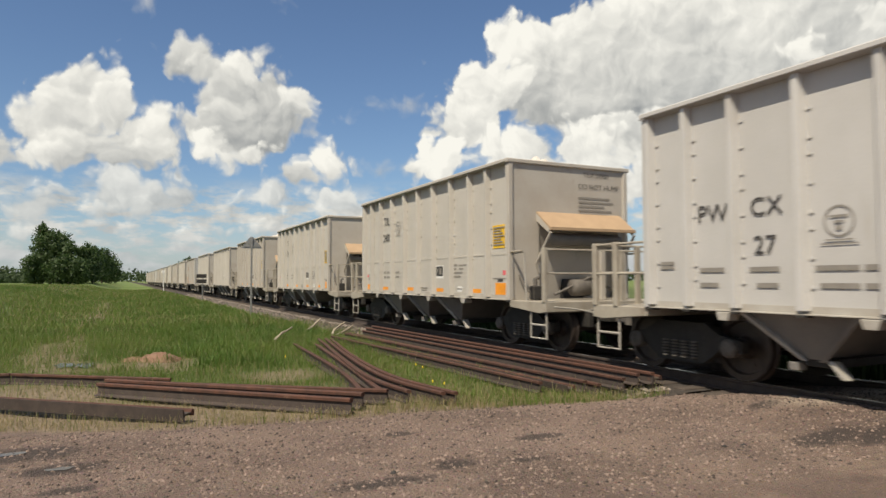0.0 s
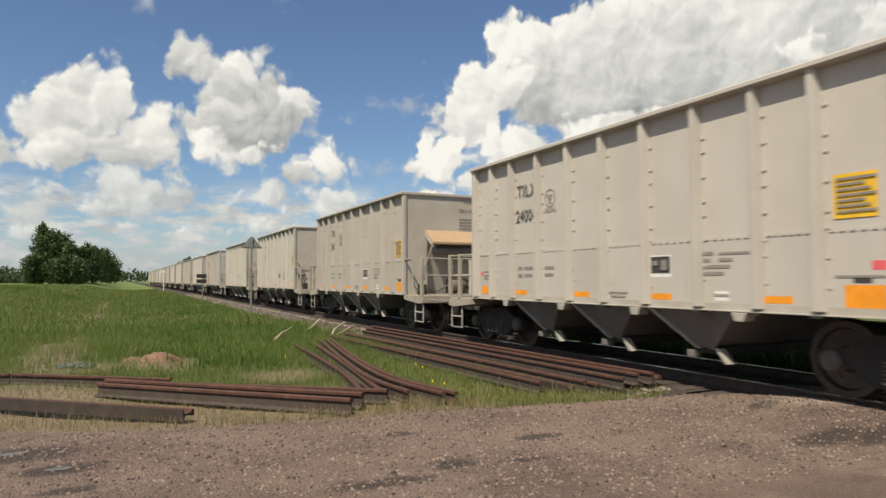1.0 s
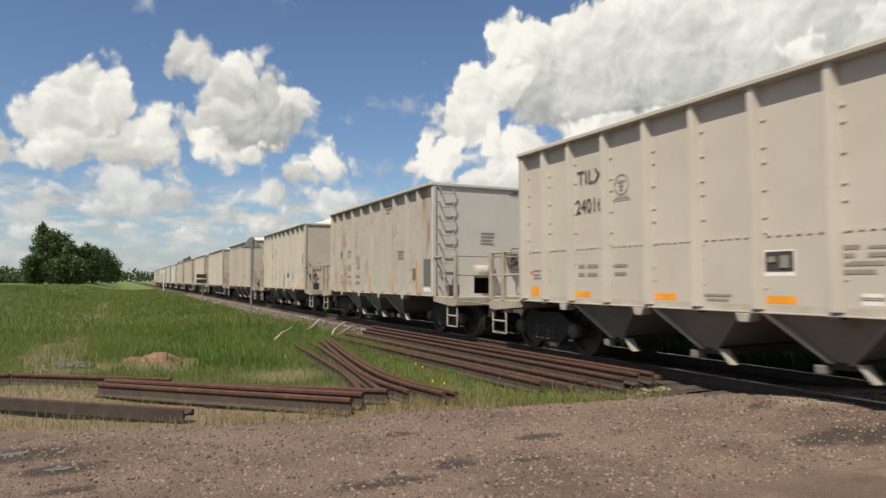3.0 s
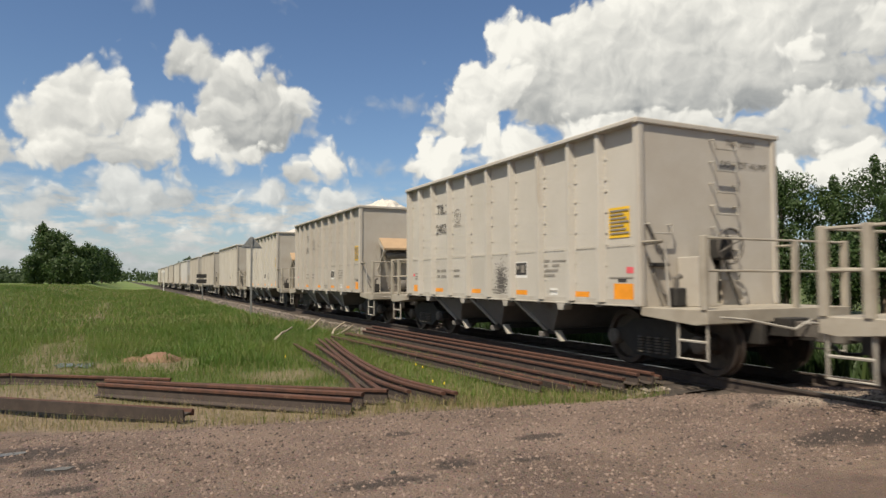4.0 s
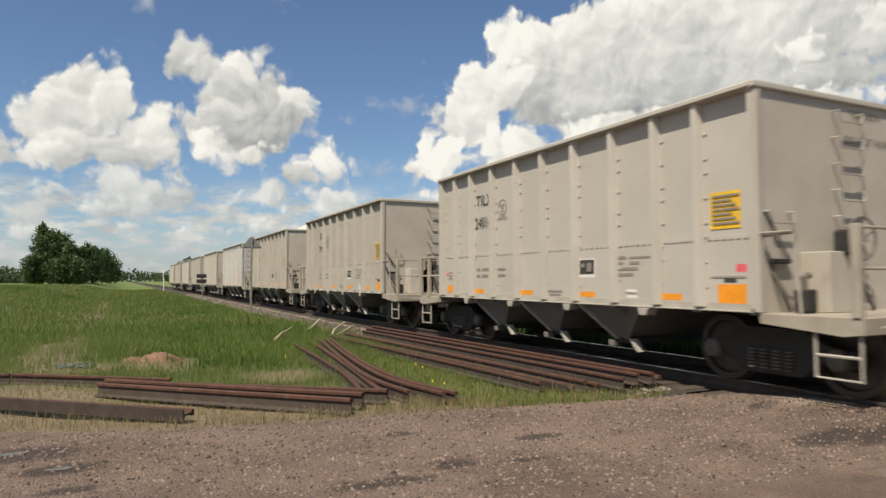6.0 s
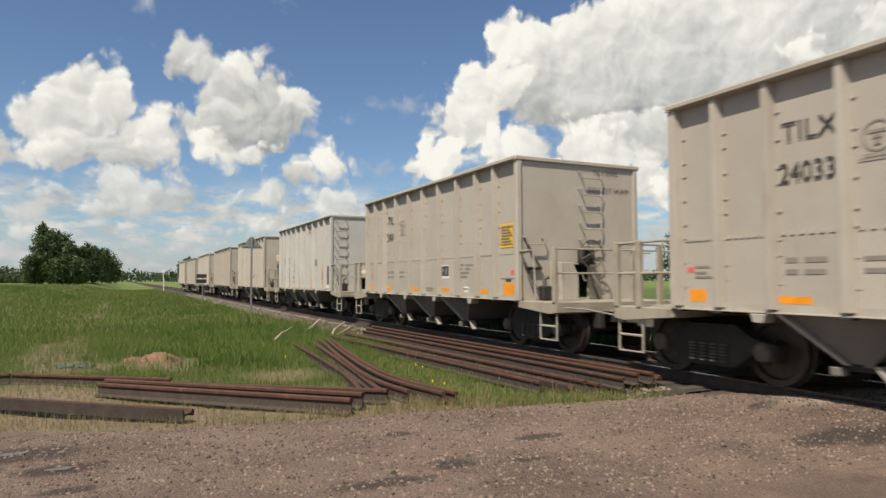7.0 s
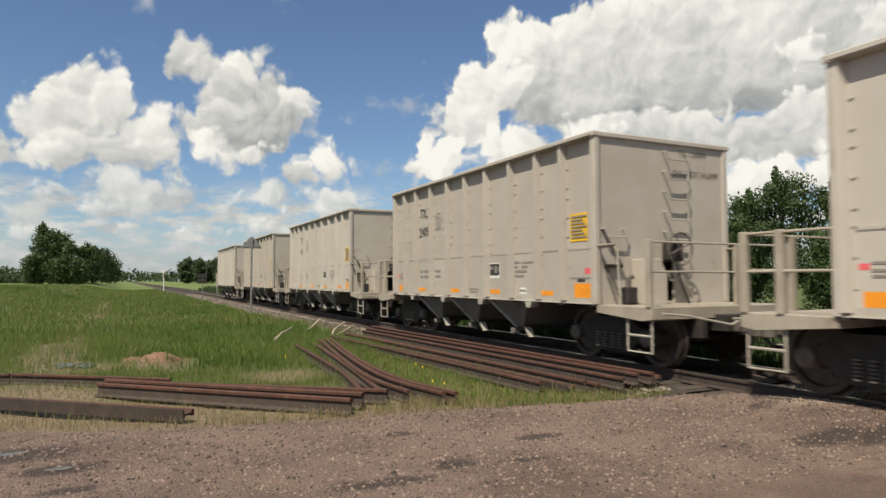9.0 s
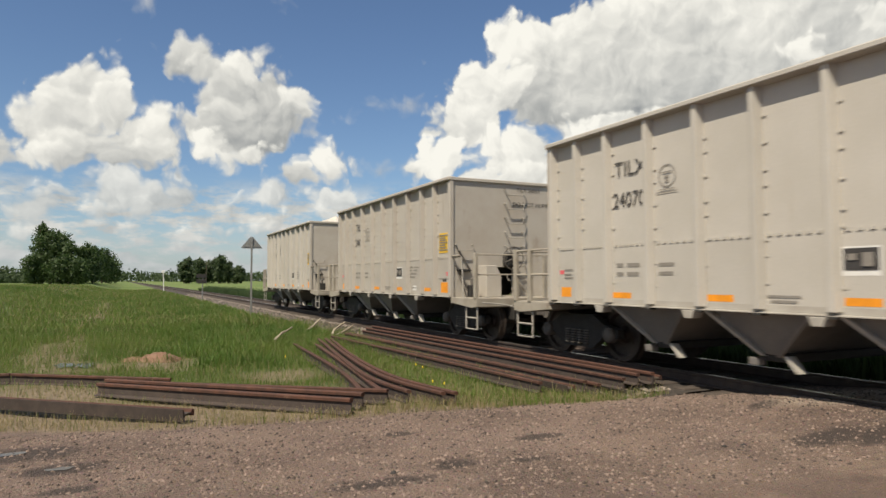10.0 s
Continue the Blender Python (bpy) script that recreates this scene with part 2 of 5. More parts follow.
FADED = plain("faded lettering", (0.1, 0.092, 0.082), 0.7)
PRINT = plain("worn small print", (0.25, 0.23, 0.2), 0.7)
WHITE = plain("white paint", (0.75, 0.74, 0.7), 0.5)
PINK = plain("pinkish red tag", (0.75, 0.12, 0.14), 0.5)
SOOT = plain("sooty smudge", (0.1, 0.092, 0.085), 0.9)
LOUVRE = plain("grey mesh panel", (0.13, 0.13, 0.125), 0.7)
GALV = material("weathered galvanised steel", (0.3, 0.3, 0.29), (0.22, 0.215, 0.2), 0.5, 0.5, 8, 80, 0.05, 0.003)
BARK = material("grey-brown bark", (0.13, 0.1, 0.075), (0.08, 0.063, 0.05), 0.95, 0, 4, 30, 0.6, 0.03, stretch=(2, 2, 0.4))
DRIFT = material("bleached broken branch", (0.42, 0.36, 0.27), (0.3, 0.25, 0.185), 0.9, 0, 8, 70, 0.4, 0.006, stretch=(3, 3, 3))


def leafy(name, base, other, dry, rough=0.65, dry_part=0.8):
    """Leaf material: colour by leaf, with some light through it."""
    m = bpy.data.materials.new(name)
    m.use_nodes = True
    t = m.node_tree
    shader = t.nodes["Principled BSDF"]
    rand = t.nodes.new("ShaderNodeNewGeometry").outputs["Random Per Island"]
    place = t.nodes.new("ShaderNodeTexCoord").outputs["Object"]
    patch = ramp_node(t, noise_node(t, place, 0.35, 4.0, 0.6), 0.35, 0.65)
    color = mix_node(t, math_node(t, "MULTIPLY", math_node(t, "ADD", rand, patch), 0.5), base, other)
    color = mix_node(t, ramp_node(t, rand, dry_part, dry_part + 0.12), color, dry)
    t.links.new(color, shader.inputs["Base Color"])
    shader.inputs["Roughness"].default_value = rough
    glow = t.nodes.new("ShaderNodeBsdfTranslucent")
    t.links.new(color, glow.inputs["Color"])
    mixed = t.nodes.new("ShaderNodeMixShader")
    mixed.inputs[0].default_value = 0.35
    t.links.new(shader.outputs[0], mixed.inputs[1])
    t.links.new(glow.outputs[0], mixed.inputs[2])
    t.links.new(mixed.outputs[0], t.nodes["Material Output"].inputs["Surface"])
    return m


GRASS = leafy("summer grass", (0.078, 0.145, 0.02), (0.15, 0.205, 0.036), (0.23, 0.2, 0.09), 0.6, 0.83)
TUFT = leafy("rank tuft grass", (0.055, 0.12, 0.014), (0.115, 0.195, 0.03), (0.2, 0.19, 0.07), 0.6, 0.9)
STRAW = leafy("dry straw grass", (0.33, 0.265, 0.145), (0.24, 0.205, 0.095), (0.13, 0.15, 0.04), 0.7, 0.7)
LEAF = leafy("dark poplar leaves", (0.027, 0.058, 0.014), (0.055, 0.098, 0.025), (0.08, 0.125, 0.037), 0.6)
LEAF_FAR = leafy("far woodland leaves", (0.037, 0.065, 0.025), (0.060, 0.094, 0.035), (0.075, 0.106, 0.044), 0.7)
FLOWER = plain("yellow petals", (0.8, 0.6, 0.02), 0.6)


def ground_material():
    """Reddish gravel lot, soil and turf on one sheet, parted by where they lie."""
    m = bpy.data.materials.new("gravel, soil and turf")
    m.use_nodes = True
    t = m.node_tree
    shader = t.nodes["Principled BSDF"]
    place = t.nodes.new("ShaderNodeTexCoord").outputs["Object"]
    sep = t.nodes.new("ShaderNodeSeparateXYZ")
    t.links.new(place, sep.inputs[0])
    x, y = sep.outputs["X"], sep.outputs["Y"]
    wob = math_node(t, "MULTIPLY", math_node(t, "SUBTRACT", noise_node(t, place, 0.9, 5.0, 0.6), 0.5), 1.3)
    # gravel: red-brown fines with pale and dark stones
    stones = t.nodes.new("ShaderNodeTexVoronoi")
    stones.inputs["Scale"].default_value = 30.0
    t.links.new(place, stones.inputs["Vector"])
    pebble = ramp_node(t, stones.outputs["Distance"], 0.05, 0.5, 1.0, 0.0)
    gravel = mix_node(t, ramp_node(t, noise_node(t, place, 0.8, 6.0, 0.62), 0.32, 0.68), (0.108, 0.073, 0.057), (0.185, 0.13, 0.101))
    tone = mix_node(t, 1.0, gravel, stones.outputs["Color"], "OVERLAY")
    gravel = mix_node(t, math_node(t, "MULTIPLY", pebble, 0.42), gravel, tone)
    speck = ramp_node(t, noise_node(t, place, 42.0, 2.0), 0.6, 0.7)
    gravel = mix_node(t, math_node(t, "MULTIPLY", speck, 0.5), gravel, (0.32, 0.26, 0.215))
    dark = ramp_node(t, noise_node(t, vec_node(t, "ADD", place, (7, 3, 0)), 30.0, 3.0, 0.6), 0.58, 0.7)
    gravel = mix_node(t, math_node(t, "MULTIPLY", dark, 0.42), gravel, (0.06, 0.042, 0.034))
    damp = ramp_node(t, noise_node(t, vec_node(t, "MULTIPLY", place, (0.7, 1.5, 1)), 1.1, 5.0, 0.6), 0.56, 0.7)
    gravel = mix_node(t, math_node(t, "MULTIPLY", damp, 0.55), gravel, (0.055, 0.04, 0.032))
    ragged = math_node(t, "MULTIPLY", math_node(t, "SUBTRACT", noise_node(t, place, 9.0, 5.0, 0.75), 0.5), 1.6)
    for wx, wy, rx, ry in WET:
        off = vec_node(t, "MULTIPLY", vec_node(t, "SUBTRACT", place, (wx, wy, 0)), (1 / rx, 1 / ry, 0))
        spot = math_node(t, "ADD", vec_node(t, "LENGTH", off), math_node(t, "ADD", math_node(t, "MULTIPLY", wob, 0.9), math_node(t, "MULTIPLY", ragged, 0.55)))
        gravel = mix_node(t, ramp_node(t, spot, 0.45, 1.0, 0.82, 0.0), gravel, (0.028, 0.021, 0.018))
    # pale sandy gravel packed against the crossing
    off = vec_node(t, "MULTIPLY", vec_node(t, "SUBTRACT", place, (8.1, 5.3, 0)), (1 / 1.2, 1 / 0.6, 0))
    gravel = mix_node(t, ramp_node(t, math_node(t, "ADD", vec_node(t, "LENGTH", off), math_node(t, "MULTIPLY", wob, 0.4)), 0.6, 1.05, 0.85, 0.0), gravel, (0.34, 0.28, 0.215))
    # soil under the turf: straw-brown to green, darkened for the shade between blades
    turf = mix_node(t, ramp_node(t, noise_node(t, place, 0.25, 6.0, 0.6), 0.35, 0.65), (0.06, 0.095, 0.018), (0.1, 0.125, 0.03))
    turf = mix_node(t, ramp_node(t, noise_node(t, place, 30.0, 4.0, 0.7), 0.35, 0.7), turf, (0.05, 0.07, 0.018))
    field = mix_node(t, ramp_node(t, noise_node(t, place, 0.03, 4.0), 0.35, 0.65), (0.085, 0.14, 0.025), (0.13, 0.165, 0.045))
    turf = mix_node(t, ramp_node(t, y, 90, 160), turf, field)
    bare = mix_node(t, ramp_node(t, noise_node(t, place, 12.0, 5.0, 0.7), 0.35, 0.65), (0.25, 0.19, 0.125), (0.14, 0.108, 0.07))
    for bx, by, rx, ry, bareness in BARE:
        off = vec_node(t, "MULTIPLY", vec_node(t, "SUBTRACT", place, (bx, by, 0)), (1 / rx, 1 / ry, 0))
        turf = mix_node(t, ramp_node(t, math_node(t, "ADD", vec_node(t, "LENGTH", off), wob), 0.45, 1.2, bareness, 0.0), turf, bare)
    # edge of the lot, and the fringe of bare soil along it
    line = math_node(t, "ADD", math_node(t, "SUBTRACT", y, lot_edge_nodes(t, x)), math_node(t, "MULTIPLY", wob, 0.6))
    fringe = ramp_node(t, line, 0.7, 2.8)
    soil = mix_node(t, fringe, bare, turf)
    color = mix_node(t, ramp_node(t, line, -0.15, 0.2), gravel, soil)
    t.links.new(color, shader.inputs["Base Color"])
    shader.inputs["Roughness"].default_value = 0.95
    b = t.nodes.new("ShaderNodeBump")
    b.inputs["Strength"].default_value, b.inputs["Distance"].default_value = 1.0, 0.03
    rough = math_node(t, "ADD", math_node(t, "MULTIPLY", pebble, 0.4), noise_node(t, place, 22.0, 6.0, 0.7))
    t.links.new(rough, b.inputs["Height"])
    t.links.new(b.outputs[0], shader.inputs["Normal"])
    return m


def lot_edge(x):
    """Where the gravel ends, as y over x."""
    return 8.2 - 0.42 * (x + 0.6) + 0.052 * (x + 0.6) ** 2 if x < 3.4 else 7.35 - 0.12 * (x - 3.4)


def lot_edge_nodes(t, x):
    near = math_node(t, "ADD", x, 0.6)
    curve = math_node(t, "ADD", math_node(t, "MULTIPLY", near, -0.42), math_node(t, "MULTIPLY", math_node(t, "MULTIPLY", near, near), 0.052))
    curve = math_node(t, "ADD", curve, 8.2)
    right = math_node(t, "SUBTRACT", 7.35, math_node(t, "MULTIPLY", math_node(t, "SUBTRACT", x, 3.4), 0.12))
    pick = math_node(t, "GREATER_THAN", x, 3.4)
    return math_node(t, "ADD", math_node(t, "MULTIPLY", pick, right), math_node(t, "MULTIPLY", math_node(t, "SUBTRACT", 1.0, pick), curve))


WET = [(6.35, 4.3, 0.6, 0.24), (6.8, 4.0, 0.55, 0.2), (1.9, 4.95, 0.62, 0.16), (2.6, 5.15, 0.3, 0.2), (-0.8, 7.2, 0.75, 0.42), (-0.45, 6.5, 0.45, 0.2),
       (-0.35, 5.85, 0.3, 0.12), (7.05, 5.5, 0.34, 0.16), (3.9, 5.7, 0.4, 0.14), (2.6, 6.4, 0.25, 0.12), (-1.2, 6.7, 0.4, 0.2), (3.3, 5.0, 0.3, 0.12)]
BARE = [(0.75, 14.4, 0.9, 1.2, 0.9), (-0.8, 14.4, 0.9, 1.0, 0.9), (2.6, 12.2, 0.9, 0.9, 0.8), (1.3, 9.3, 2.9, 1.6, 0.95), (-1.6, 10.6, 2.6, 2.4, 0.95),
        (-1.35, 17.5, 0.85, 4.5, 0.8), (-1.3, 27, 0.6, 9.0, 0.75), (-1.1, 46, 0.65, 16.0, 0.7), (-0.3, 80, 0.8, 26.0, 0.6)]   # x, y, radii, bareness
GROUND = ground_material()

# ---------------------------------------------------------------- mesh helpers


def mesh_object(name, bm, mat, parent=None, label="", smooth=False):
    data = bpy.data.meshes.new(name)
    bm.to_mesh(data)
    bm.free()
    data.materials.append(mat)
    if smooth:
        data.polygons.foreach_set("use_smooth", [True] * len(data.polygons))
    ob = new(name, data)
    if parent:
        ob.parent = parent
    if label:
        ob["label"] = label
    return ob


def part(name, bm, mat, parent, label="", smooth=False):
    return mesh_object(name, bm, mat, parent, label, smooth)


def thing(name, label, category, group="", kind=""):
    return tagged(new(name), label, category, group, kind)


def arrays(name, verts, faces, mats, parent=None, which=None):
    data = bpy.data.meshes.new(name)
    data.from_pydata([tuple(v) for v in verts], [], [tuple(f) for f in faces])
    for m in (mats if isinstance(mats, (list, tuple)) else [mats]):
        data.materials.append(m)
    if which is not None:
        data.polygons.foreach_set("material_index", which)
    ob = new(name, data)
    if parent:
        ob.parent = parent
    return ob


def solid(bm, corners):
    """A six-sided block from its 8 corners: four of the bottom, four of the top, both counter-clockwise."""
    v = [bm.verts.new(c) for c in corners]
    for f in ((3, 2, 1, 0), (4, 5, 6, 7), (0, 1, 5, 4), (1, 2, 6, 5), (2, 3, 7, 6), (3, 0, 4, 7)):
        bm.faces.new([v[i] for i in f])
    return v


def block(x0, x1, y0, y1, z0, z1, bevel=0.0, bm=None):
    own = bm is None
    bm = bm or bmesh.new()
    solid(bm, [(x0, y0, z0), (x1, y0, z0), (x1, y1, z0), (x0, y1, z0), (x0, y0, z1), (x1, y0, z1), (x1, y1, z1), (x0, y1, z1)])
    if own and bevel:
        bmesh.ops.bevel(bm, geom=bm.edges[:], offset=bevel, segments=1, affect="EDGES")
    return bm


def prism(outline, axis, a, b, bm=None, bevel=0.0):
    """An outline of (u, v) pulled from a to b along an axis: 'x' takes (y, z), 'y' takes (x, z), 'z' takes (x, y)."""
    own = bm is None
    bm = bm or bmesh.new()
    put = {"x": lambda u, v, w: (w, u, v), "y": lambda u, v, w: (u, w, v), "z": lambda u, v, w: (u, v, w)}[axis]
    lo = [bm.verts.new(put(u, v, a)) for u, v in outline]
    hi = [bm.verts.new(put(u, v, b)) for u, v in outline]
    bm.faces.new(lo[::-1])
    bm.faces.new(hi)
    n = len(outline)
    for i in range(n):
        bm.faces.new((lo[i], lo[(i + 1) % n], hi[(i + 1) % n], hi[i]))
    bmesh.ops.recalc_face_normals(bm, faces=bm.faces[:])
    if own and bevel:
        bmesh.ops.bevel(bm, geom=bm.edges[:], offset=bevel, segments=1, affect="EDGES")
    return bm


def tube(points, radius, sides=8, bm=None, ends=None):
    """A round bar along points; radius may be one number or one for each point."""
    bm = bm or bmesh.new()
    points = [Vector(p) for p in points]
    radii = radius if isinstance(radius, (list, tuple)) else [radius] * len(points)
    rings = []
    for i, p in enumerate(points):
        way = (points[min(i + 1, len(points) - 1)] - points[max(i - 1, 0)]).normalized()
        u = way.orthogonal().normalized()
        if rings:
            u = (last - way * last.dot(way)).normalized()
        last = u
        w = way.cross(u)
        rings.append([bm.verts.new(p + radii[i] * (math.cos(a) * u + math.sin(a) * w)) for a in [2 * math.pi * k / sides for k in range(sides)]])
    for lo, hi in zip(rings, rings[1:]):
        for k in range(sides):
            bm.faces.new((lo[k], lo[(k + 1) % sides], hi[(k + 1) % sides], hi[k]))
    bm.faces.new(rings[0][::-1])
    bm.faces.new(rings[-1])
    return bm


def wheel_profile(profile, sides, centre=(0, 0, 0), bm=None):
    """A profile of (x, radius) spun about the x axis."""
    bm = bm or bmesh.new()
    cx, cy, cz = centre
    rings = [[bm.verts.new((cx + x, cy + r * math.cos(2 * math.pi * k / sides), cz + r * math.sin(2 * math.pi * k / sides))) for k in range(sides)] for x, r in profile]
    for lo, hi in zip(rings, rings[1:]):
        for k in range(sides):
            bm.faces.new((lo[k], lo[(k + 1) % sides], hi[(k + 1) % sides], hi[k]))
    bm.faces.new(rings[0][::-1])
    bm.faces.new(rings[-1])
    bmesh.ops.recalc_face_normals(bm, faces=bm.faces[:])
    return bm


LETTERS = {}


def letters(text, height, put, mat, parent, name="lettering", tight=1.0):
    """Flat raised letters; put(u, v, w) says where a point of the line lies, w being its lift."""
    if text not in LETTERS:
        curve = bpy.data.curves.new("letters", "FONT")
        curve.body, curve.extrude, curve.resolution_u = text, 0.0, 3
        ob = bpy.data.objects.new("letters", curve)
        made = bpy.data.meshes.new_from_object(ob)
        LETTERS[text] = ([v.co.copy() for v in made.vertices], [tuple(f.vertices) for f in made.polygons])
        bpy.data.objects.remove(ob)
        bpy.data.curves.remove(curve)
        bpy.data.meshes.remove(made)
    verts, faces = LETTERS[text]
    k = height / 0.7
    return arrays(name, [put(v.x * k * tight, v.y * k, 0.004) for v in verts], faces, mat, parent)


def smooth_step(a, b, v):
    k = min(1.0, max(0.0, (v - a) / (b - a)))
    return k * k * (3 - 2 * k)


# ---------------------------------------------------------------- ground and track


def ground_height(x, y):
    """Height of the ground: flat lot, crossing ramp, low verge, a bank beside the lane."""
    lot = smooth_step(-0.5, 1.6, y - lot_edge(x))
    z = 0.018 * noise.noise(Vector((x * 0.8, y * 0.8, 0))) * (1 - lot)
    near_track = smooth_step(6.2, 7.4, x) * (1 - smooth_step(9.9, 13.0, x))
    crossing = 1 - smooth_step(4.9, 7.1, y)
    z += 0.15 * near_track * crossing
    wave = 0.16 * noise.noise(Vector((x * 0.22, y * 0.16, 4))) + 0.05 * noise.noise(Vector((x * 0.9, y * 0.9, 9)))
    z += lot * (wave * (1 - 0.7 * near_track) - 0.10)
    z -= 0.12 * smooth_step(12, 30, y) * (1 - smooth_step(5.6, 6.6, x)) * smooth_step(-6, 1, x)
    z += 0.95 * (1 - smooth_step(-8.5, -3.4, x + 0.022 * (60 - y))) * smooth_step(13, 32, y) * (1 - smooth_step(250, 500, y))
    beyond = smooth_step(11, 16, x)
    z += -0.25 * beyond * smooth_step(6, 12, y)
    if y > 60:
        z += smooth_step(60, 400, y) * 0.12 * noise.noise(Vector((x * 0.012, y * 0.008, 2)))
    in_bed = smooth_step(6.1, 6.7, x) * (1 - smooth_step(10.4, 11.0, x)) * smooth_step(6.95, 7.4, y)
    return z * (1 - in_bed) - 0.30 * in_bed


def spaced(lo, fine_lo, fine_hi, hi, step, grow=1.16):
    out = list(np.arange(fine_lo, fine_hi + 1e-6, step))
    s, v = step, fine_hi
    while v < hi:
        s *= grow
        v = min(hi, v + s)
        out.append(v)
    s, v = step, fine_lo
    while v > lo:
        s *= grow
        v = max(lo, v - s)
        out.insert(0, v)
    return out


def build_ground():
    xs = spaced(-2500, -8, 13, 2500, 0.25)
    ys = spaced(-1500, 3, 26, 4200, 0.25, 1.1)
    verts = [(x, y, ground_height(x, y)) for y in ys for x in xs]
    n = len(xs)
    faces = [(j * n + i, j * n + i + 1, (j + 1) * n + i + 1, (j + 1) * n + i) for j in range(len(ys) - 1) for i in range(n - 1)]
    ob = arrays("ground", verts, faces, GROUND)
    ob.data.polygons.foreach_set("use_smooth", [True] * len(faces))
    return tagged(ob, "reddish gravel lot running into rough green turf and fields", "ground", kind="structure")


build_ground()


def rail_outline(s=1.0):
    """Section of a flat-bottomed rail, 0.17 m high."""
    half = [(0.07, 0.0), (0.07, 0.012), (0.012, 0.03), (0.009, 0.125), (0.034, 0.135), (0.036, 0.163), (0.028, 0.172)]
    return [(a * s, b * s) for a, b in half] + [(-a * s, b * s) for a, b in half[::-1]]


def build_track():
    bed = bmesh.new()
    top, foot = 0.0, -0.34
    profile = [(-2.75, foot), (-1.75, top - 0.03), (-1.3, top + 0.01), (1.3, top + 0.01), (1.75, top - 0.03), (2.75, foot)]
    ys = [6.9, 7.3] + list(np.arange(8, 60, 1.0)) + list(np.arange(60, 200, 8)) + list(np.arange(200, 2600, 100))
    rows = [[bed.verts.new((TRACK + px + 0.12 * noise.noise(Vector((y * 0.7, px, 1))) * (abs(px) > 2), y, pz + 0.02 * noise.noise(Vector((px * 3, y * 2, 0))))) for px, pz in profile] for y in ys]
    for a, b in zip(rows, rows[1:]):
        for k in range(len(profile) - 1):
            bed.faces.new((a[k], a[k + 1], b[k + 1], b[k]))
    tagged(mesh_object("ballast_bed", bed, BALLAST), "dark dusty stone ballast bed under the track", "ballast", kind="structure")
    track = thing("railway_track", "single straight track of steel rails on wooden sleepers", "railway track", kind="structure")
    for side in (-0.7525, 0.7525):
        rail = prism([(TRACK + side + u, RAIL - 0.172 + v) for u, v in rail_outline()], "y", -60, 2600)
        part("running_rail", rail, WEB, track)
        part("rail_head", block(TRACK + side - 0.03, TRACK + side + 0.03, -60, 2600, RAIL - 0.003, RAIL + 0.001), BRIGHT, track, "polished running surface")
    mesh = None
    for k in range(150):
        y = 6.6 + 0.53 * k
        if mesh is None:
            sleeper = part("sleeper", block(-1.29, 1.29, -0.115, 0.115, -0.16, 0.03, 0.012), TIE, track)
            mesh = sleeper.data
        else:
            sleeper = new("sleeper", mesh)
            sleeper.parent = track
        sleeper.matrix_basis = pose(TRACK + 0.02 * math.sin(k * 7.1), y, 0, 0, 0, 1.2 * math.sin(k * 3.3))
    far = bmesh.new()
    for k in range(420):
        y = 86.1 + 0.53 * k
        block(TRACK - 1.29, TRACK + 1.29, y - 0.115, y + 0.115, -0.16, 0.03, bm=far)
    tagged(part("far_sleepers", far, TIE, track), kind="stuff")
    # stones on the shoulder
    rng = np.random.default_rng(5)
    verts, faces = [], []
    for k in range(11000):
        side = -1 if rng.random() < 0.95 else 1
        y = 7.2 + 75 * rng.random() ** 1.4
        off = 1.3 + 1.5 * rng.random()
        x = TRACK + side * off
        z = (0.0 if off < 1.75 else -0.03 - (off - 1.75) * 0.31)
        add_stone(verts, faces, rng, x, y, z, 0.015 + 0.03 * rng.random())
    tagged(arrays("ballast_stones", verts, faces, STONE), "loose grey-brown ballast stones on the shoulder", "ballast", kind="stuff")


def add_stone(verts, faces, rng, x, y, z, r):
    n = len(verts)
    a = rng.random() * 6.28
    pts = [(math.cos(a + k * 1.57) * r * (0.7 + 0.6 * rng.random()), math.sin(a + k * 1.57) * r * (0.7 + 0.6 * rng.random()), r * 0.2 * rng.random()) for k in range(4)]
    verts += [(x + p[0], y + p[1], z + p[2]) for p in pts]
    verts += [(x + 0.2 * r, y, z + r * (0.55 + 0.5 * rng.random())), (x, y, z - r * 0.5)]
    for k in range(4):
        faces.append((n + k, n + (k + 1) % 4, n + 4))
        faces.append((n + (k + 1) % 4, n + k, n + 5))


build_track()

# ---------------------------------------------------------------- hopper cars
HALF, SKIN, OUT = 4.5, 1.44, 1.6      # half length of the body, side sheet, rim
TOP, SILL = 3.895, 0.99                 # rim and lower edge over the rail head
POSTS = (4.44, 3.74, 2.96, 2.03, 1.08, 0.16, -0.8, -1.8, -2.74, -3.54, -4.44)   # side posts, from the trailing end
PITCH = 13.073                          # coupled length


def side_put(y, z):
    return lambda u, v, w: (-SKIN - 0.013 - w, y - u, z + v)


def end_put(x, z):
    return lambda u, v, w: (x + u, -HALF - 0.006 - w, z + v)


def bars(rows, put, mat, parent, name="small_print"):
    """Unreadable print as plain bars: (u, v, length, height)."""
    verts, faces = [], []
    for u, v, length, height in rows:
        n = len(verts)
        verts += [put(u, v, 0.002), put(u + length, v, 0.002), put(u + length, v + height, 0.002), put(u, v + height, 0.002)]
        faces.append((n, n + 1, n + 2, n + 3))
    return tagged(arrays(name, verts, faces, mat, parent), kind="stuff")


def plate(name, y0, y1, z0, z1, mat, parent, label="", lift=0.0):
    x = -SKIN - 0.004 - lift
    return part(name, block(x - 0.006, x, min(y0, y1), max(y0, y1), z0, z1), mat, parent, label)


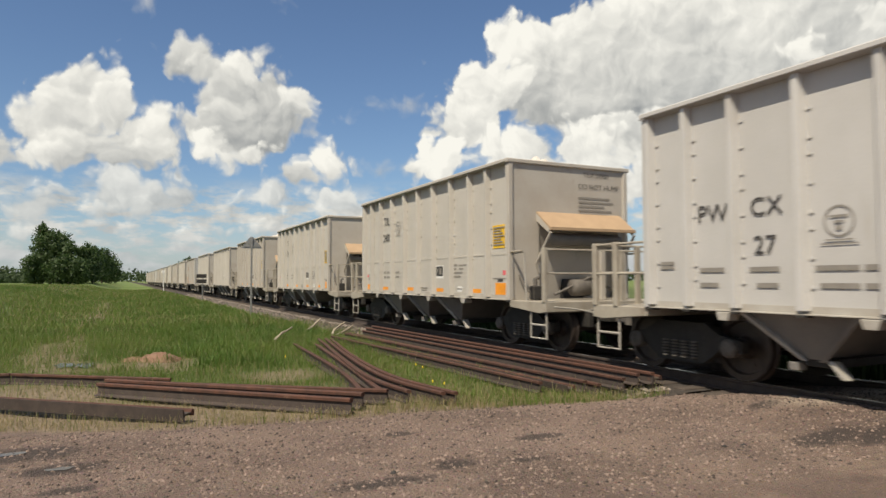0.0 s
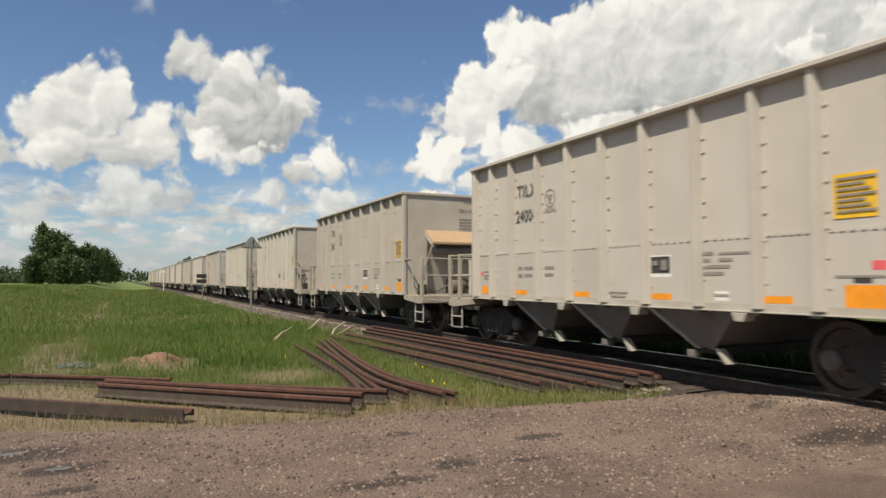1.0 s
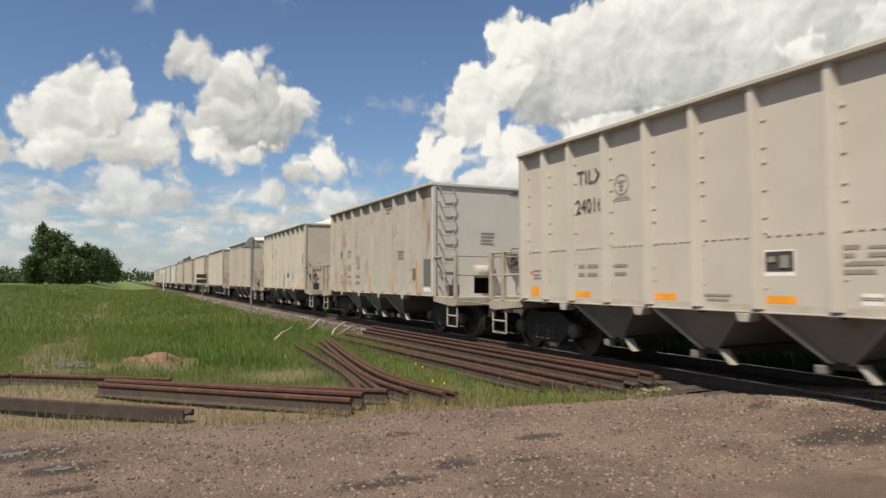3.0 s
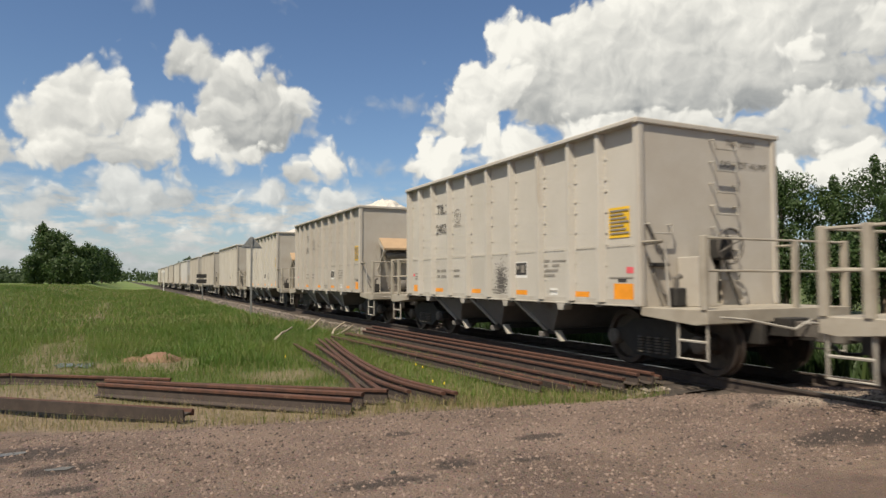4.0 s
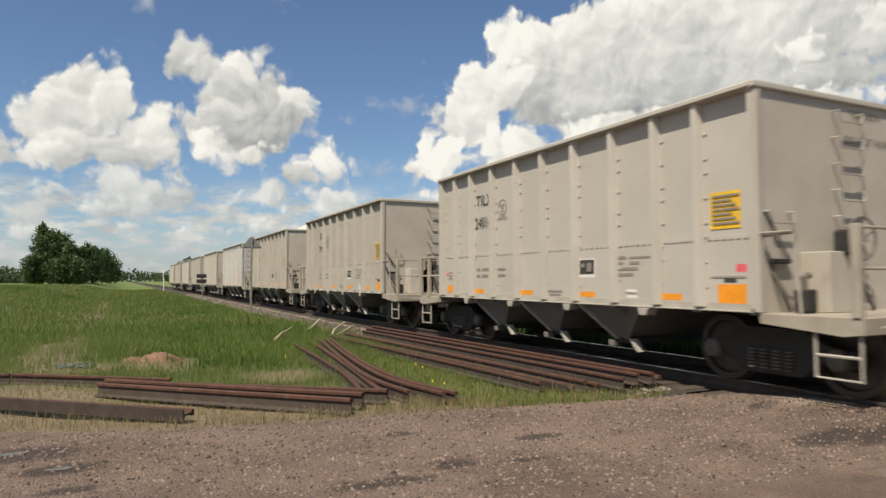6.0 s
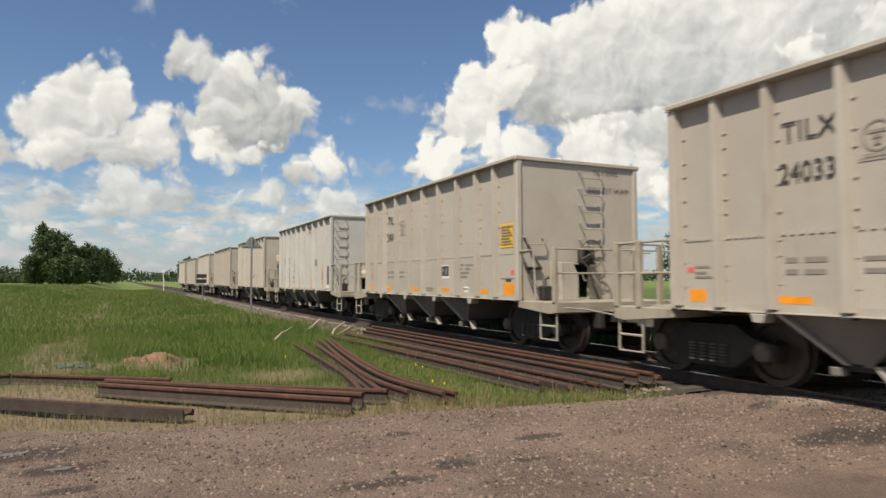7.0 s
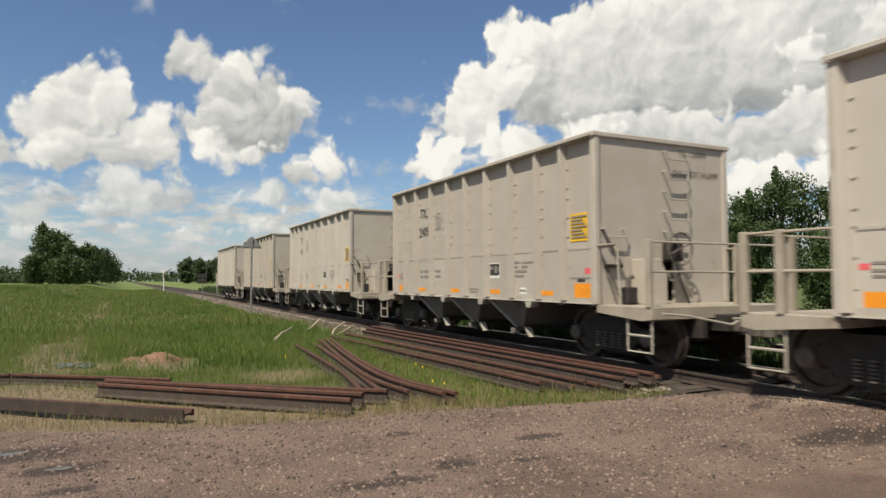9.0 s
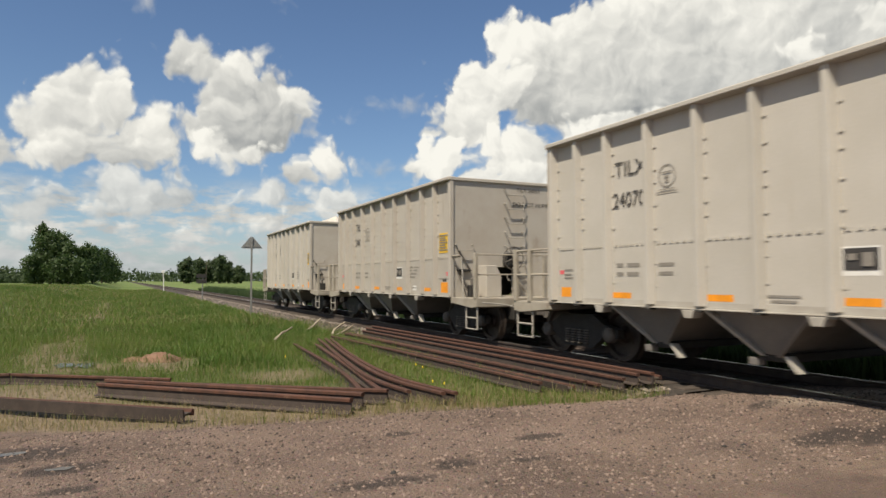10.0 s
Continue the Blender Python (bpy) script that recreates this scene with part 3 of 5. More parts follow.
def emblem(parent, y, z, r):
    bm = bmesh.new()
    n, x = 28, -SKIN - 0.008
    ring = [[bm.verts.new((x, y - q * math.cos(6.2832 * k / n), z + q * math.sin(6.2832 * k / n))) for k in range(n)] for q in (r, r * 0.87)]
    for k in range(n):
        bm.faces.new((ring[0][k], ring[0][(k + 1) % n], ring[1][(k + 1) % n], ring[1][k]))
    part("round_emblem", bm, PRINT, parent)
    bars([(-0.6 * r, 0.25 * r, 1.2 * r, 0.13 * r), (-0.3 * r, -0.1 * r, 0.6 * r, 0.14 * r), (-0.2 * r, -0.55 * r, 0.4 * r, 0.3 * r),
          (-1.2 * r, -1.45 * r, 2.4 * r, 0.1 * r), (-0.9 * r, -1.2 * r, 1.8 * r, 0.09 * r)], side_put(y, z), PRINT, parent)


def build_wheelset(parent, y):
    bm = wheel_profile([(-0.93, 0.07), (-0.8, 0.075)], 10)
    tube([(-0.9, 0, 0), (0.9, 0, 0)], 0.08, 10, bm)
    for s in (-1, 1):
        prof = [(0.685, 0.09), (0.69, 0.13), (0.72, 0.16), (0.715, 0.36), (0.69, 0.385), (0.685, 0.48), (0.71, 0.482), (0.722, 0.458), (0.82, 0.452), (0.82, 0.375), (0.765, 0.35), (0.76, 0.16), (0.83, 0.13), (0.835, 0.08)]
        wheel_profile([(s * a, b) for a, b in prof], 36, bm=bm)
        for k in range(3):     # chalk and casting marks on the web
            a = 2.1 * k
            block(s * 0.77 - 0.006, s * 0.77 + 0.006, 0.25 * math.cos(a) - 0.03, 0.25 * math.cos(a) + 0.03, 0.25 * math.sin(a) - 0.02, 0.25 * math.sin(a) + 0.02, bm=bm)
    ob = part("wheelset", bm, WHEEL, parent, smooth=False)
    ob.matrix_basis = pose(0, y, 0.457)
    return ob


def build_truck(parent, y):
    truck = part("bogie", block(-0.95, 0.95, -0.22, 0.22, 0.38, 0.66, 0.03), UNDER, parent, "grimy cast-steel three-piece bogie")
    truck.matrix_basis = pose(0, y, 0)
    for s in (-1, 1):
        x0, x1 = s * 0.93, s * 1.07
        lo, hi = min(x0, x1), max(x0, x1)
        bm = prism([(-1.08, 0.4), (-1.08, 0.56), (-0.72, 0.62), (-0.45, 0.78), (0.45, 0.78), (0.72, 0.62), (1.08, 0.56), (1.08, 0.4), (0.72, 0.42), (0.62, 0.34),
                    (0.42, 0.2), (-0.42, 0.2), (-0.62, 0.34), (-0.72, 0.42)], "x", lo, hi)
        part("side_frame", bm, UNDER, truck)
        for yy in (-0.89, 0.89):
            cap = wheel_profile([(s * 1.0, 0.13), (s * 1.12, 0.13), (s * 1.15, 0.1), (s * 1.16, 0.04)], 14, (0, yy, 0.457))
            part("bearing_cap", cap, GEAR, truck)
        springs = bmesh.new()
        for k in range(4):
            for j in range(6):
                wheel = 0.055
                z = 0.26 + 0.045 * j
                yy = -0.27 + 0.18 * k
                tube([(s * 1.08, yy, z), (s * 1.08, yy, z + 0.022)], wheel, 8, springs)
        tagged(part("spring_group", springs, GEAR, truck, "dusty coil springs"), kind="stuff")
        part("brake_beam", block(min(s * 0.6, s * 0.9), max(s * 0.6, s * 0.9), -0.42, -0.34, 0.3, 0.4), UNDER, truck)
    build_wheelset(truck, -0.89)
    build_wheelset(truck, 0.89)
    return truck


def build_platform(car, s, paint):
    """End platform beyond the body: s = -1 at the leading end, 1 at the trailing end."""
    y0, y1 = HALF, 5.76
    base = part("end_platform", prism([(s * y0, 0.99), (s * y1, 0.99), (s * y1, 0.8), (s * (y1 - 0.22), 0.77), (s * y0, 0.86)], "x", -1.52, 1.52, bevel=0.008), DECK, car, "dusty pale end platform")
    part("centre_sill", block(-0.22, 0.22, min(s * 3.0, s * 6.0), max(s * 3.0, s * 6.0), 0.6, 0.86, 0.01), UNDER, car)
    # railing posts and rods
    post_y = (5.7, 5.2) if s > 0 else (5.7,)
    for x in (-1.5, 1.5):
        for py in post_y:
            part("railing_post", block(x - 0.04, x + 0.04, s * py - 0.05, s * py + 0.05, 0.985, 2.0, 0.008), DECK, base)
        for z in (1.97, 1.5) if s > 0 else (1.97,):
            part("railing_rod", tube([(x, s * (HALF - 0.02), z), (x, s * (5.7 if s > 0 else 4.95), z)], 0.02, 7), DECK, base)
    for z in (1.97, 1.52):
        part("railing_rod", tube([(-1.5, s * 5.7, z), (1.5, s * 5.7, z)], 0.018, 7), DECK, base)
    for x in (0.35,) if s < 0 else (-0.6, 0.6):
        part("railing_post", block(x - 0.05, x + 0.05, s * 5.7 - 0.03, s * 5.7 + 0.03, 0.985, 1.97, 0.006), DECK, base)
    # stirrup steps
    for x in (-1.46, 1.46):
        bm = tube([(x, s * 5.7, 0.84), (x, s * 5.7, 0.3), (x, s * 5.18, 0.3), (x, s * 5.18, 0.84)], 0.02, 6)
        tube([(x, s * 5.7, 0.55), (x, s * 5.18, 0.55)], 0.02, 6, bm)
        part("stirrup_step", bm, PALE, base, "pale bent-bar stirrup step")
    # coupler, hose and uncoupling lever
    bm = prism([(-0.09, 0.6), (0.09, 0.6), (0.09, 0.82), (-0.09, 0.82)], "y", min(s * 5.7, s * 6.35), max(s * 5.7, s * 6.35), bevel=0.015)
    part("coupler_shank", bm, GEAR, car)
    head = prism([(-0.16, 0.0), (0.14, 0.0), (0.2, 0.18), (0.05, 0.22), (0.02, 0.1), (-0.1, 0.12), (-0.16, 0.2), (-0.22, 0.12)], "z", 0.56, 0.88, bevel=0.012)
    bmesh.ops.transform(head, matrix=pose(0, s * 6.33, 0, 0, 0, 0 if s > 0 else 180), verts=head.verts[:])
    part("coupler_head", head, GEAR, car)
    part("uncoupling_lever", tube([(-1.45, s * 5.92, 0.9), (-1.0, s * 5.95, 0.86), (-0.25, s * 6.1, 0.72), (-0.1, s * 6.25, 0.86)], 0.017, 6), PALE, car, "pale uncoupling lever")
    part("air_hose", tube([(0.3, s * 6.0, 0.7), (0.33, s * 6.2, 0.52), (0.25, s * 6.4, 0.4), (0.1, s * 6.52, 0.4)], 0.03, 7), UNDER, car, "black rubber air hose")
    for x in (-0.55, 0.55):
        part("sill_bracket", block(x - 0.06, x + 0.06, min(s * 5.5, s * 5.86), max(s * 5.5, s * 5.86), 0.5, 0.8, 0.01), UNDER, car)
    return base


def rung(parent, x0, x1, y, z, s=-1):
    """A grab iron on an end sheet."""
    off = y - 0.1
    return part("grab_iron", tube([(x0, y + 0.01, z), (x0, off, z - 0.0), (x0 + 0.05, off, z - 0.14), (x1 - 0.02, off, z - 0.14), (x1, off, z), (x1, y + 0.01, z)], 0.016, 5), PALE, parent)


def side_wall(car, s, paint, seam):
    """One side: sheet, lower panel, posts, rim, sill and the rows of clips."""
    sheet = part("side_sheet", block(min(s * SKIN, s * (SKIN - 0.03)), max(s * SKIN, s * (SKIN - 0.03)), -HALF + 0.05, HALF - 0.05, SILL + 0.02, TOP - 0.06), paint, car)
    for y in POSTS:
        w = 0.055 if abs(y) < 4.4 else 0.045
        outline = [(SKIN - 0.01, y - w - 0.03), (SKIN + 0.115, y - w + 0.012), (SKIN + 0.115, y + w - 0.012), (SKIN - 0.01, y + w + 0.03)]
        part("side_post", prism([(s * a, b) for a, b in outline], "z", SILL + 0.045, TOP - 0.05, bevel=0.006), paint, sheet)
    rim = prism([(s * (SKIN - 0.08), TOP - 0.09), (s * (SKIN + 0.02), TOP - 0.09), (s * (OUT - 0.02), TOP - 0.085), (s * OUT, TOP - 0.075), (s * OUT, TOP - 0.02), (s * (OUT - 0.03), TOP), (s * (SKIN - 0.08), TOP)],
                "y", -HALF, HALF, bevel=0.004)
    part("top_rim", rim, paint, sheet)
    sill = prism([(s * (SKIN - 0.06), SILL), (s * (SKIN + 0.09), SILL), (s * (SKIN + 0.09), SILL + 0.012), (s * (SKIN + 0.012), SILL + 0.016), (s * (SKIN + 0.01), SILL + 0.1), (s * (SKIN - 0.06), SILL + 0.1)],
                 "y", -HALF, HALF)
    part("side_sill", sill, PALE, sheet, "pale lower sill flange")
    if s > 0:
        return sheet
    clips = bmesh.new()
    for k, (y, after) in enumerate(zip(POSTS, POSTS[1:])):
        for j in range(9):
            z = SILL + 0.3 + 0.29 * j + 0.05 * ((k * 5 + j) % 3)
            if z < TOP - 0.3:
                block(-SKIN - 0.016, -SKIN, y - 0.14, y - 0.085, z, z + 0.018, bm=clips)
        if seam:
            gap = (y - after - 0.2) / 6
            for j in range(6):
                yy = y - 0.13 - gap * j
                block(-SKIN - 0.022, -SKIN, yy - 0.06, yy, 1.93, 1.962, bm=clips)
    tagged(part("clip_row", clips, paint, sheet, "rows of small weld clips"), kind="stuff")
    if seam:
        for y, after in zip(POSTS, POSTS[1:]):
            part("lower_panel", block(-SKIN - 0.008, -SKIN, after + 0.09, y - 0.09, SILL + 0.06, 1.925), paint, sheet)
    feet = bmesh.new()
    for y in POSTS:
        block(-SKIN - 0.1, -SKIN + 0.05, y - 0.07, y + 0.07, SILL - 0.03, SILL, bm=feet)
    tagged(part("post_feet", feet, UNDER, sheet), kind="stuff")
    return sheet


def build_hoppers(car):
    for c in (2.13, 0.24, -1.64):
        w, ax, az = 0.74, 1.15, 0.45
        bm = bmesh.new()
        # side plates, front and rear slope sheets
        for s in (-1, 1):
            solid(bm, [(s * ax, c - 0.1, az), (s * ax, c + 0.1, az), (s * (ax - 0.02), c + 0.1, az), (s * (ax - 0.02), c - 0.1, az),
                       (s * 1.42, c - w, SILL + 0.02), (s * 1.42, c + w, SILL + 0.02), (s * 1.41, c + w, SILL + 0.02), (s * 1.41, c - w, SILL + 0.02)])
        for s in (-1, 1):
            solid(bm, [(-ax, c + s * 0.1, az), (ax, c + s * 0.1, az), (ax, c + s * 0.08, az), (-ax, c + s * 0.08, az),
                       (-1.44, c + s * w, SILL + 0.02), (1.44, c + s * w, SILL + 0.02), (1.41, c + s * (w - 0.03), SILL + 0.02), (-1.41, c + s * (w - 0.03), SILL + 0.02)])
        bmesh.ops.recalc_face_normals(bm, faces=bm.faces[:])
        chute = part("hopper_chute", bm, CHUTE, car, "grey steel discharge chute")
        for s in (1, -1):
            edge = bmesh.new()
            solid(edge, [(-ax - 0.05, c + s * 0.08, az - 0.02), (-ax + 0.0, c + s * 0.08, az - 0.02), (-ax + 0.0, c + s * 0.15, az - 0.02), (-ax - 0.05, c + s * 0.15, az - 0.02),
                         (-1.5, c + s * (w - 0.03), SILL), (-1.42, c + s * (w - 0.03), SILL), (-1.42, c + s * (w + 0.05), SILL), (-1.5, c + s * (w + 0.05), SILL)])
            bmesh.ops.recalc_face_normals(edge, faces=edge.faces[:])
            # sunlight on the trailing edge is put in as pale paint
            part("chute_flange", edge, PALE if s > 0 else CHUTE, chute, "angle-iron edge coloured pale for the sunlight on it" if s > 0 else "")
        gate = block(-1.12, 1.12, c - 0.2, c + 0.16, 0.36, 0.47, 0.012)
        part("chute_gate", gate, UNDER, chute)
        lip = bmesh.new()
        solid(lip, [(-1.2, c - 0.42, 0.26), (-1.08, c - 0.42, 0.26), (-1.08, c - 0.36, 0.25), (-1.2, c - 0.36, 0.25), (-1.2, c - 0.26, 0.45), (-1.08, c - 0.26, 0.45), (-1.08, c - 0.18, 0.45), (-1.2, c - 0.18, 0.45)])
        part("gate_lever", lip, PALE, chute, "pale gate lever")
        part("gate_latch", block(-1.22, -1.06, c + 0.17, c + 0.3, 0.3, 0.4, 0.01), CHUTE, chute)
    for y in (3.1, 1.23, -0.64, -2.52):
        part("jacking_lug", prism([(y - 0.11, SILL - 0.01), (y + 0.11, SILL - 0.01), (y + 0.07, SILL - 0.12), (y - 0.07, SILL - 0.12)], "x", -1.56, -1.36, bevel=0.006), PALE, car, "pale steel lug under the sill")
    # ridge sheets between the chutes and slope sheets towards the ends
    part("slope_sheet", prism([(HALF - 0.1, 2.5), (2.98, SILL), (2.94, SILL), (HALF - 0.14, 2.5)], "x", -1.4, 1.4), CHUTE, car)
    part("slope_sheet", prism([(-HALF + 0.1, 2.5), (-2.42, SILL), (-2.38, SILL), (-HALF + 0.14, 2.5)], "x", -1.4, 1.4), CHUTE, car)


def end_panel(car, s, paint, hole):
    """End sheet with an opening (x0, x1, z0, z1) under it, stiffening corner posts and the end rim."""
    y0, y1 = s * HALF, s * (HALF - 0.03)
    a, b = min(y0, y1), max(y0, y1)
    bm = bmesh.new()
    hx0, hx1, hz0, hz1 = hole
    cols, lines = (-1.5, hx0, hx1, 1.5), (SILL, hz0, hz1, TOP - 0.1)
    grid = {(i, j, k): bm.verts.new((cols[i], (a, b)[k], lines[j])) for i in range(4) for j in range(4) for k in range(2)}
    for i in range(3):
        for j in range(3):
            if (i, j) != (1, 1):
                for k in range(2):
                    ring = [grid[i, j, k], grid[i + 1, j, k], grid[i + 1, j + 1, k], grid[i, j + 1, k]]
                    bm.faces.new(ring if k == 0 else ring[::-1])
    for i, j, m, n in ((1, 1, 2, 1), (2, 1, 2, 2), (2, 2, 1, 2), (1, 2, 1, 1)):
        bm.faces.new((grid[i, j, 0], grid[m, n, 0], grid[m, n, 1], grid[i, j, 1]))
    sheet = part("end_sheet", bm, paint, car, "dust-browned end sheet")
    rim = prism([(s * HALF + s * 0.05, TOP - 0.09), (s * HALF + s * 0.05, TOP - 0.015), (s * (HALF - 0.05), TOP), (s * (HALF - 0.05), TOP - 0.11)], "x", -OUT + 0.01, OUT - 0.01, bevel=0.008)
    part("end_rim", rim, paint, sheet)
    for x in (-1.5, 1.5):
        part("corner_post", block(x - 0.055, x + 0.055, min(s * (HALF - 0.05), s * (HALF + 0.035)), max(s * (HALF - 0.05), s * (HALF + 0.035)), SILL, TOP - 0.06, 0.012), paint, sheet)
    return sheet


def gear_shared(car):
    """Valves, pipes and brackets that show on the leading platform."""
    y = -HALF
    part("valve_box", block(-1.2, -0.98, y - 0.4, y - 0.22, 1.0, 1.28, 0.02), UNDER, car)
    part("valve", tube([(-1.1, y - 0.3, 1.28), (-1.1, y - 0.3, 1.42), (-1.02, y - 0.32, 1.46)], 0.045, 8), GEAR, car)
    part("brake_pipe", tube([(-1.3, y - 0.02, 1.5), (-1.25, y - 0.2, 1.2), (-1.1, y - 0.35, 1.05)], 0.02, 6), GEAR, car)
    part("brake_pipe", tube([(-1.46, y + 0.01, 1.93), (-1.46, y - 0.45, 1.95), (-1.44, y - 0.5, 1.0)], 0.018, 6), PALE, car)


def hood_end(car, paint):
    end_panel(car, -1, DUSTY, (-0.8, 1.28, SILL + 0.02, 2.46))
    y = -HALF
    # sloping floor sheet seen through the opening
    part("inner_slope", prism([(y + 0.03, 2.46), (y + 0.06, 2.48), (y + 0.3, 1.02), (y + 0.26, 1.0)], "x", -0.8, 1.28), DUSTY, car)
    # solid near-black block gives the shade of the gear recess
    part("recess_shade", block(-0.1, 0.45, y + 0.13, y + 0.34, 1.0, 1.42, 0.01), UNDER, car, "near-black block standing for the shaded recess behind the brake gear")
    hood = bmesh.new()
    solid(hood, [(-0.86, y - 0.5, 2.46), (1.34, y - 0.5, 2.46), (1.34, y - 0.48, 2.43), (-0.86, y - 0.48, 2.43), (-0.86, y, 2.82), (1.34, y, 2.82), (1.34, y, 2.79), (-0.86, y, 2.79)])
    bmesh.ops.recalc_face_normals(hood, faces=hood.faces[:])
    roof = part("end_hood", hood, HOOD, car, "tan dust-covered sloping hood over the end gear")
    for x in (-0.85, 1.33):
        part("hood_bracket", prism([(y, 2.8), (y - 0.48, 2.44), (y - 0.42, 2.36), (y, 2.62)], "x", x - 0.008, x + 0.008), DUSTY, roof)
    part("hood_lip", block(-0.87, 1.35, y - 0.52, y - 0.48, 2.4, 2.47, 0.006), HOOD, roof)
    part("air_reservoir", wheel_profile([(-0.8, 0.04), (-0.78, 0.1), (-0.7, 0.13), (0.95, 0.13), (1.03, 0.1), (1.05, 0.04)], 18, (0.1, y - 0.22, 2.24)), CHUTE, car, "grey cylindrical air reservoir", True)
    part("hood_brace", tube([(-0.86, y - 0.5, 2.36), (-0.9, y - 0.05, 1.75), (-0.8, y - 0.02, 1.55)], 0.03, 6), DUSTY, car)
    part("hood_brace", tube([(1.32, y - 0.5, 2.36), (1.36, y - 0.05, 1.75), (1.3, y - 0.02, 1.55)], 0.03, 6), DUSTY, car)
    part("brake_cylinder", wheel_profile([(-0.1, 0.05), (-0.08, 0.17), (0.34, 0.17), (0.38, 0.1), (0.55, 0.09), (0.56, 0.03)], 16, (-0.2, y - 0.42, 1.24)), GEAR, car, "dusty brake cylinder", True)
    part("gear_lever", tube([(-0.7, y - 0.4, 1.1), (0.1, y - 0.5, 1.45), (0.75, y - 0.4, 1.2)], 0.03, 6), GEAR, car)
    part("gear_column", block(0.2, 0.32, y - 0.75, y - 0.62, 0.99, 1.98, 0.01), DUSTY, car)
    part("gear_column", block(0.95, 1.08, y - 0.5, y - 0.4, 0.99, 1.95, 0.01), DUSTY, car)
    gear_shared(car)
    bars([(0.02, -0.12, 0.85, 0.045), (0.02, -0.21, 0.95, 0.045), (0.02, -0.3, 0.7, 0.045), (0.02, -0.39, 0.9, 0.045), (0.02, -0.48, 0.8, 0.045)], end_put(0.2, 3.26), PRINT, car)


def wheel_end(car, paint):
    end_panel(car, -1, DUSTY, (-0.5, 0.2, 1.02, 1.72))
    y = -HALF
    for k in range(7):
        z = 3.66 - 0.355 * k
        rung(car, -0.02, 0.5, y, z)
    rung(car, -1.4, -0.95, y, 2.25)
    for z0, z1 in ((1.75, 1.02), (2.25, 1.62)):
        part("end_brace", tube([(-1.4, y - 0.03, z0), (-1.0, y - 0.06, z1)], 0.018, 6), GEAR, car)
    part("end_bracket", block(-1.36, -1.0, y - 0.08, y, 1.6, 1.66, 0.008), UNDER, car)
    part("recess_cheek", prism([(-0.78, 0.99), (-0.36, 0.99), (-0.36, 1.5), (-0.5, 1.75), (-0.78, 1.75)], "y", y - 0.42, y - 0.02, bevel=0.01), DUSTY, car)
    bm = bmesh.new()
    ring = [(0.05 + 0.28 * math.cos(a), y - 0.32, 1.93 + 0.28 * math.sin(a)) for a in [6.2832 * k / 20 for k in range(21)]]
    tube(ring, 0.016, 6, bm)
    for k in range(4):
        a = 0.4 + 1.5708 * k
        tube([(0.05, y - 0.3, 1.93), (0.05 + 0.28 * math.cos(a), y - 0.32, 1.93 + 0.28 * math.sin(a))], 0.013, 5, bm)
    part("brake_wheel", bm, GEAR, car, "spoked hand brake wheel")
    part("brake_housing", block(-0.1, 0.2, y - 0.26, y - 0.02, 1.72, 2.06, 0.03), UNDER, car)
    part("brake_chain", tube([(0.05, y - 0.2, 1.75), (0.1, y - 0.3, 1.3), (0.2, y - 0.35, 1.0)], 0.02, 5), UNDER, car)
    part("gear_lever", tube([(0.15, y - 0.15, 1.55), (0.55, y - 0.1, 1.1)], 0.035, 6), DUSTY, car)
    gear_shared(car)


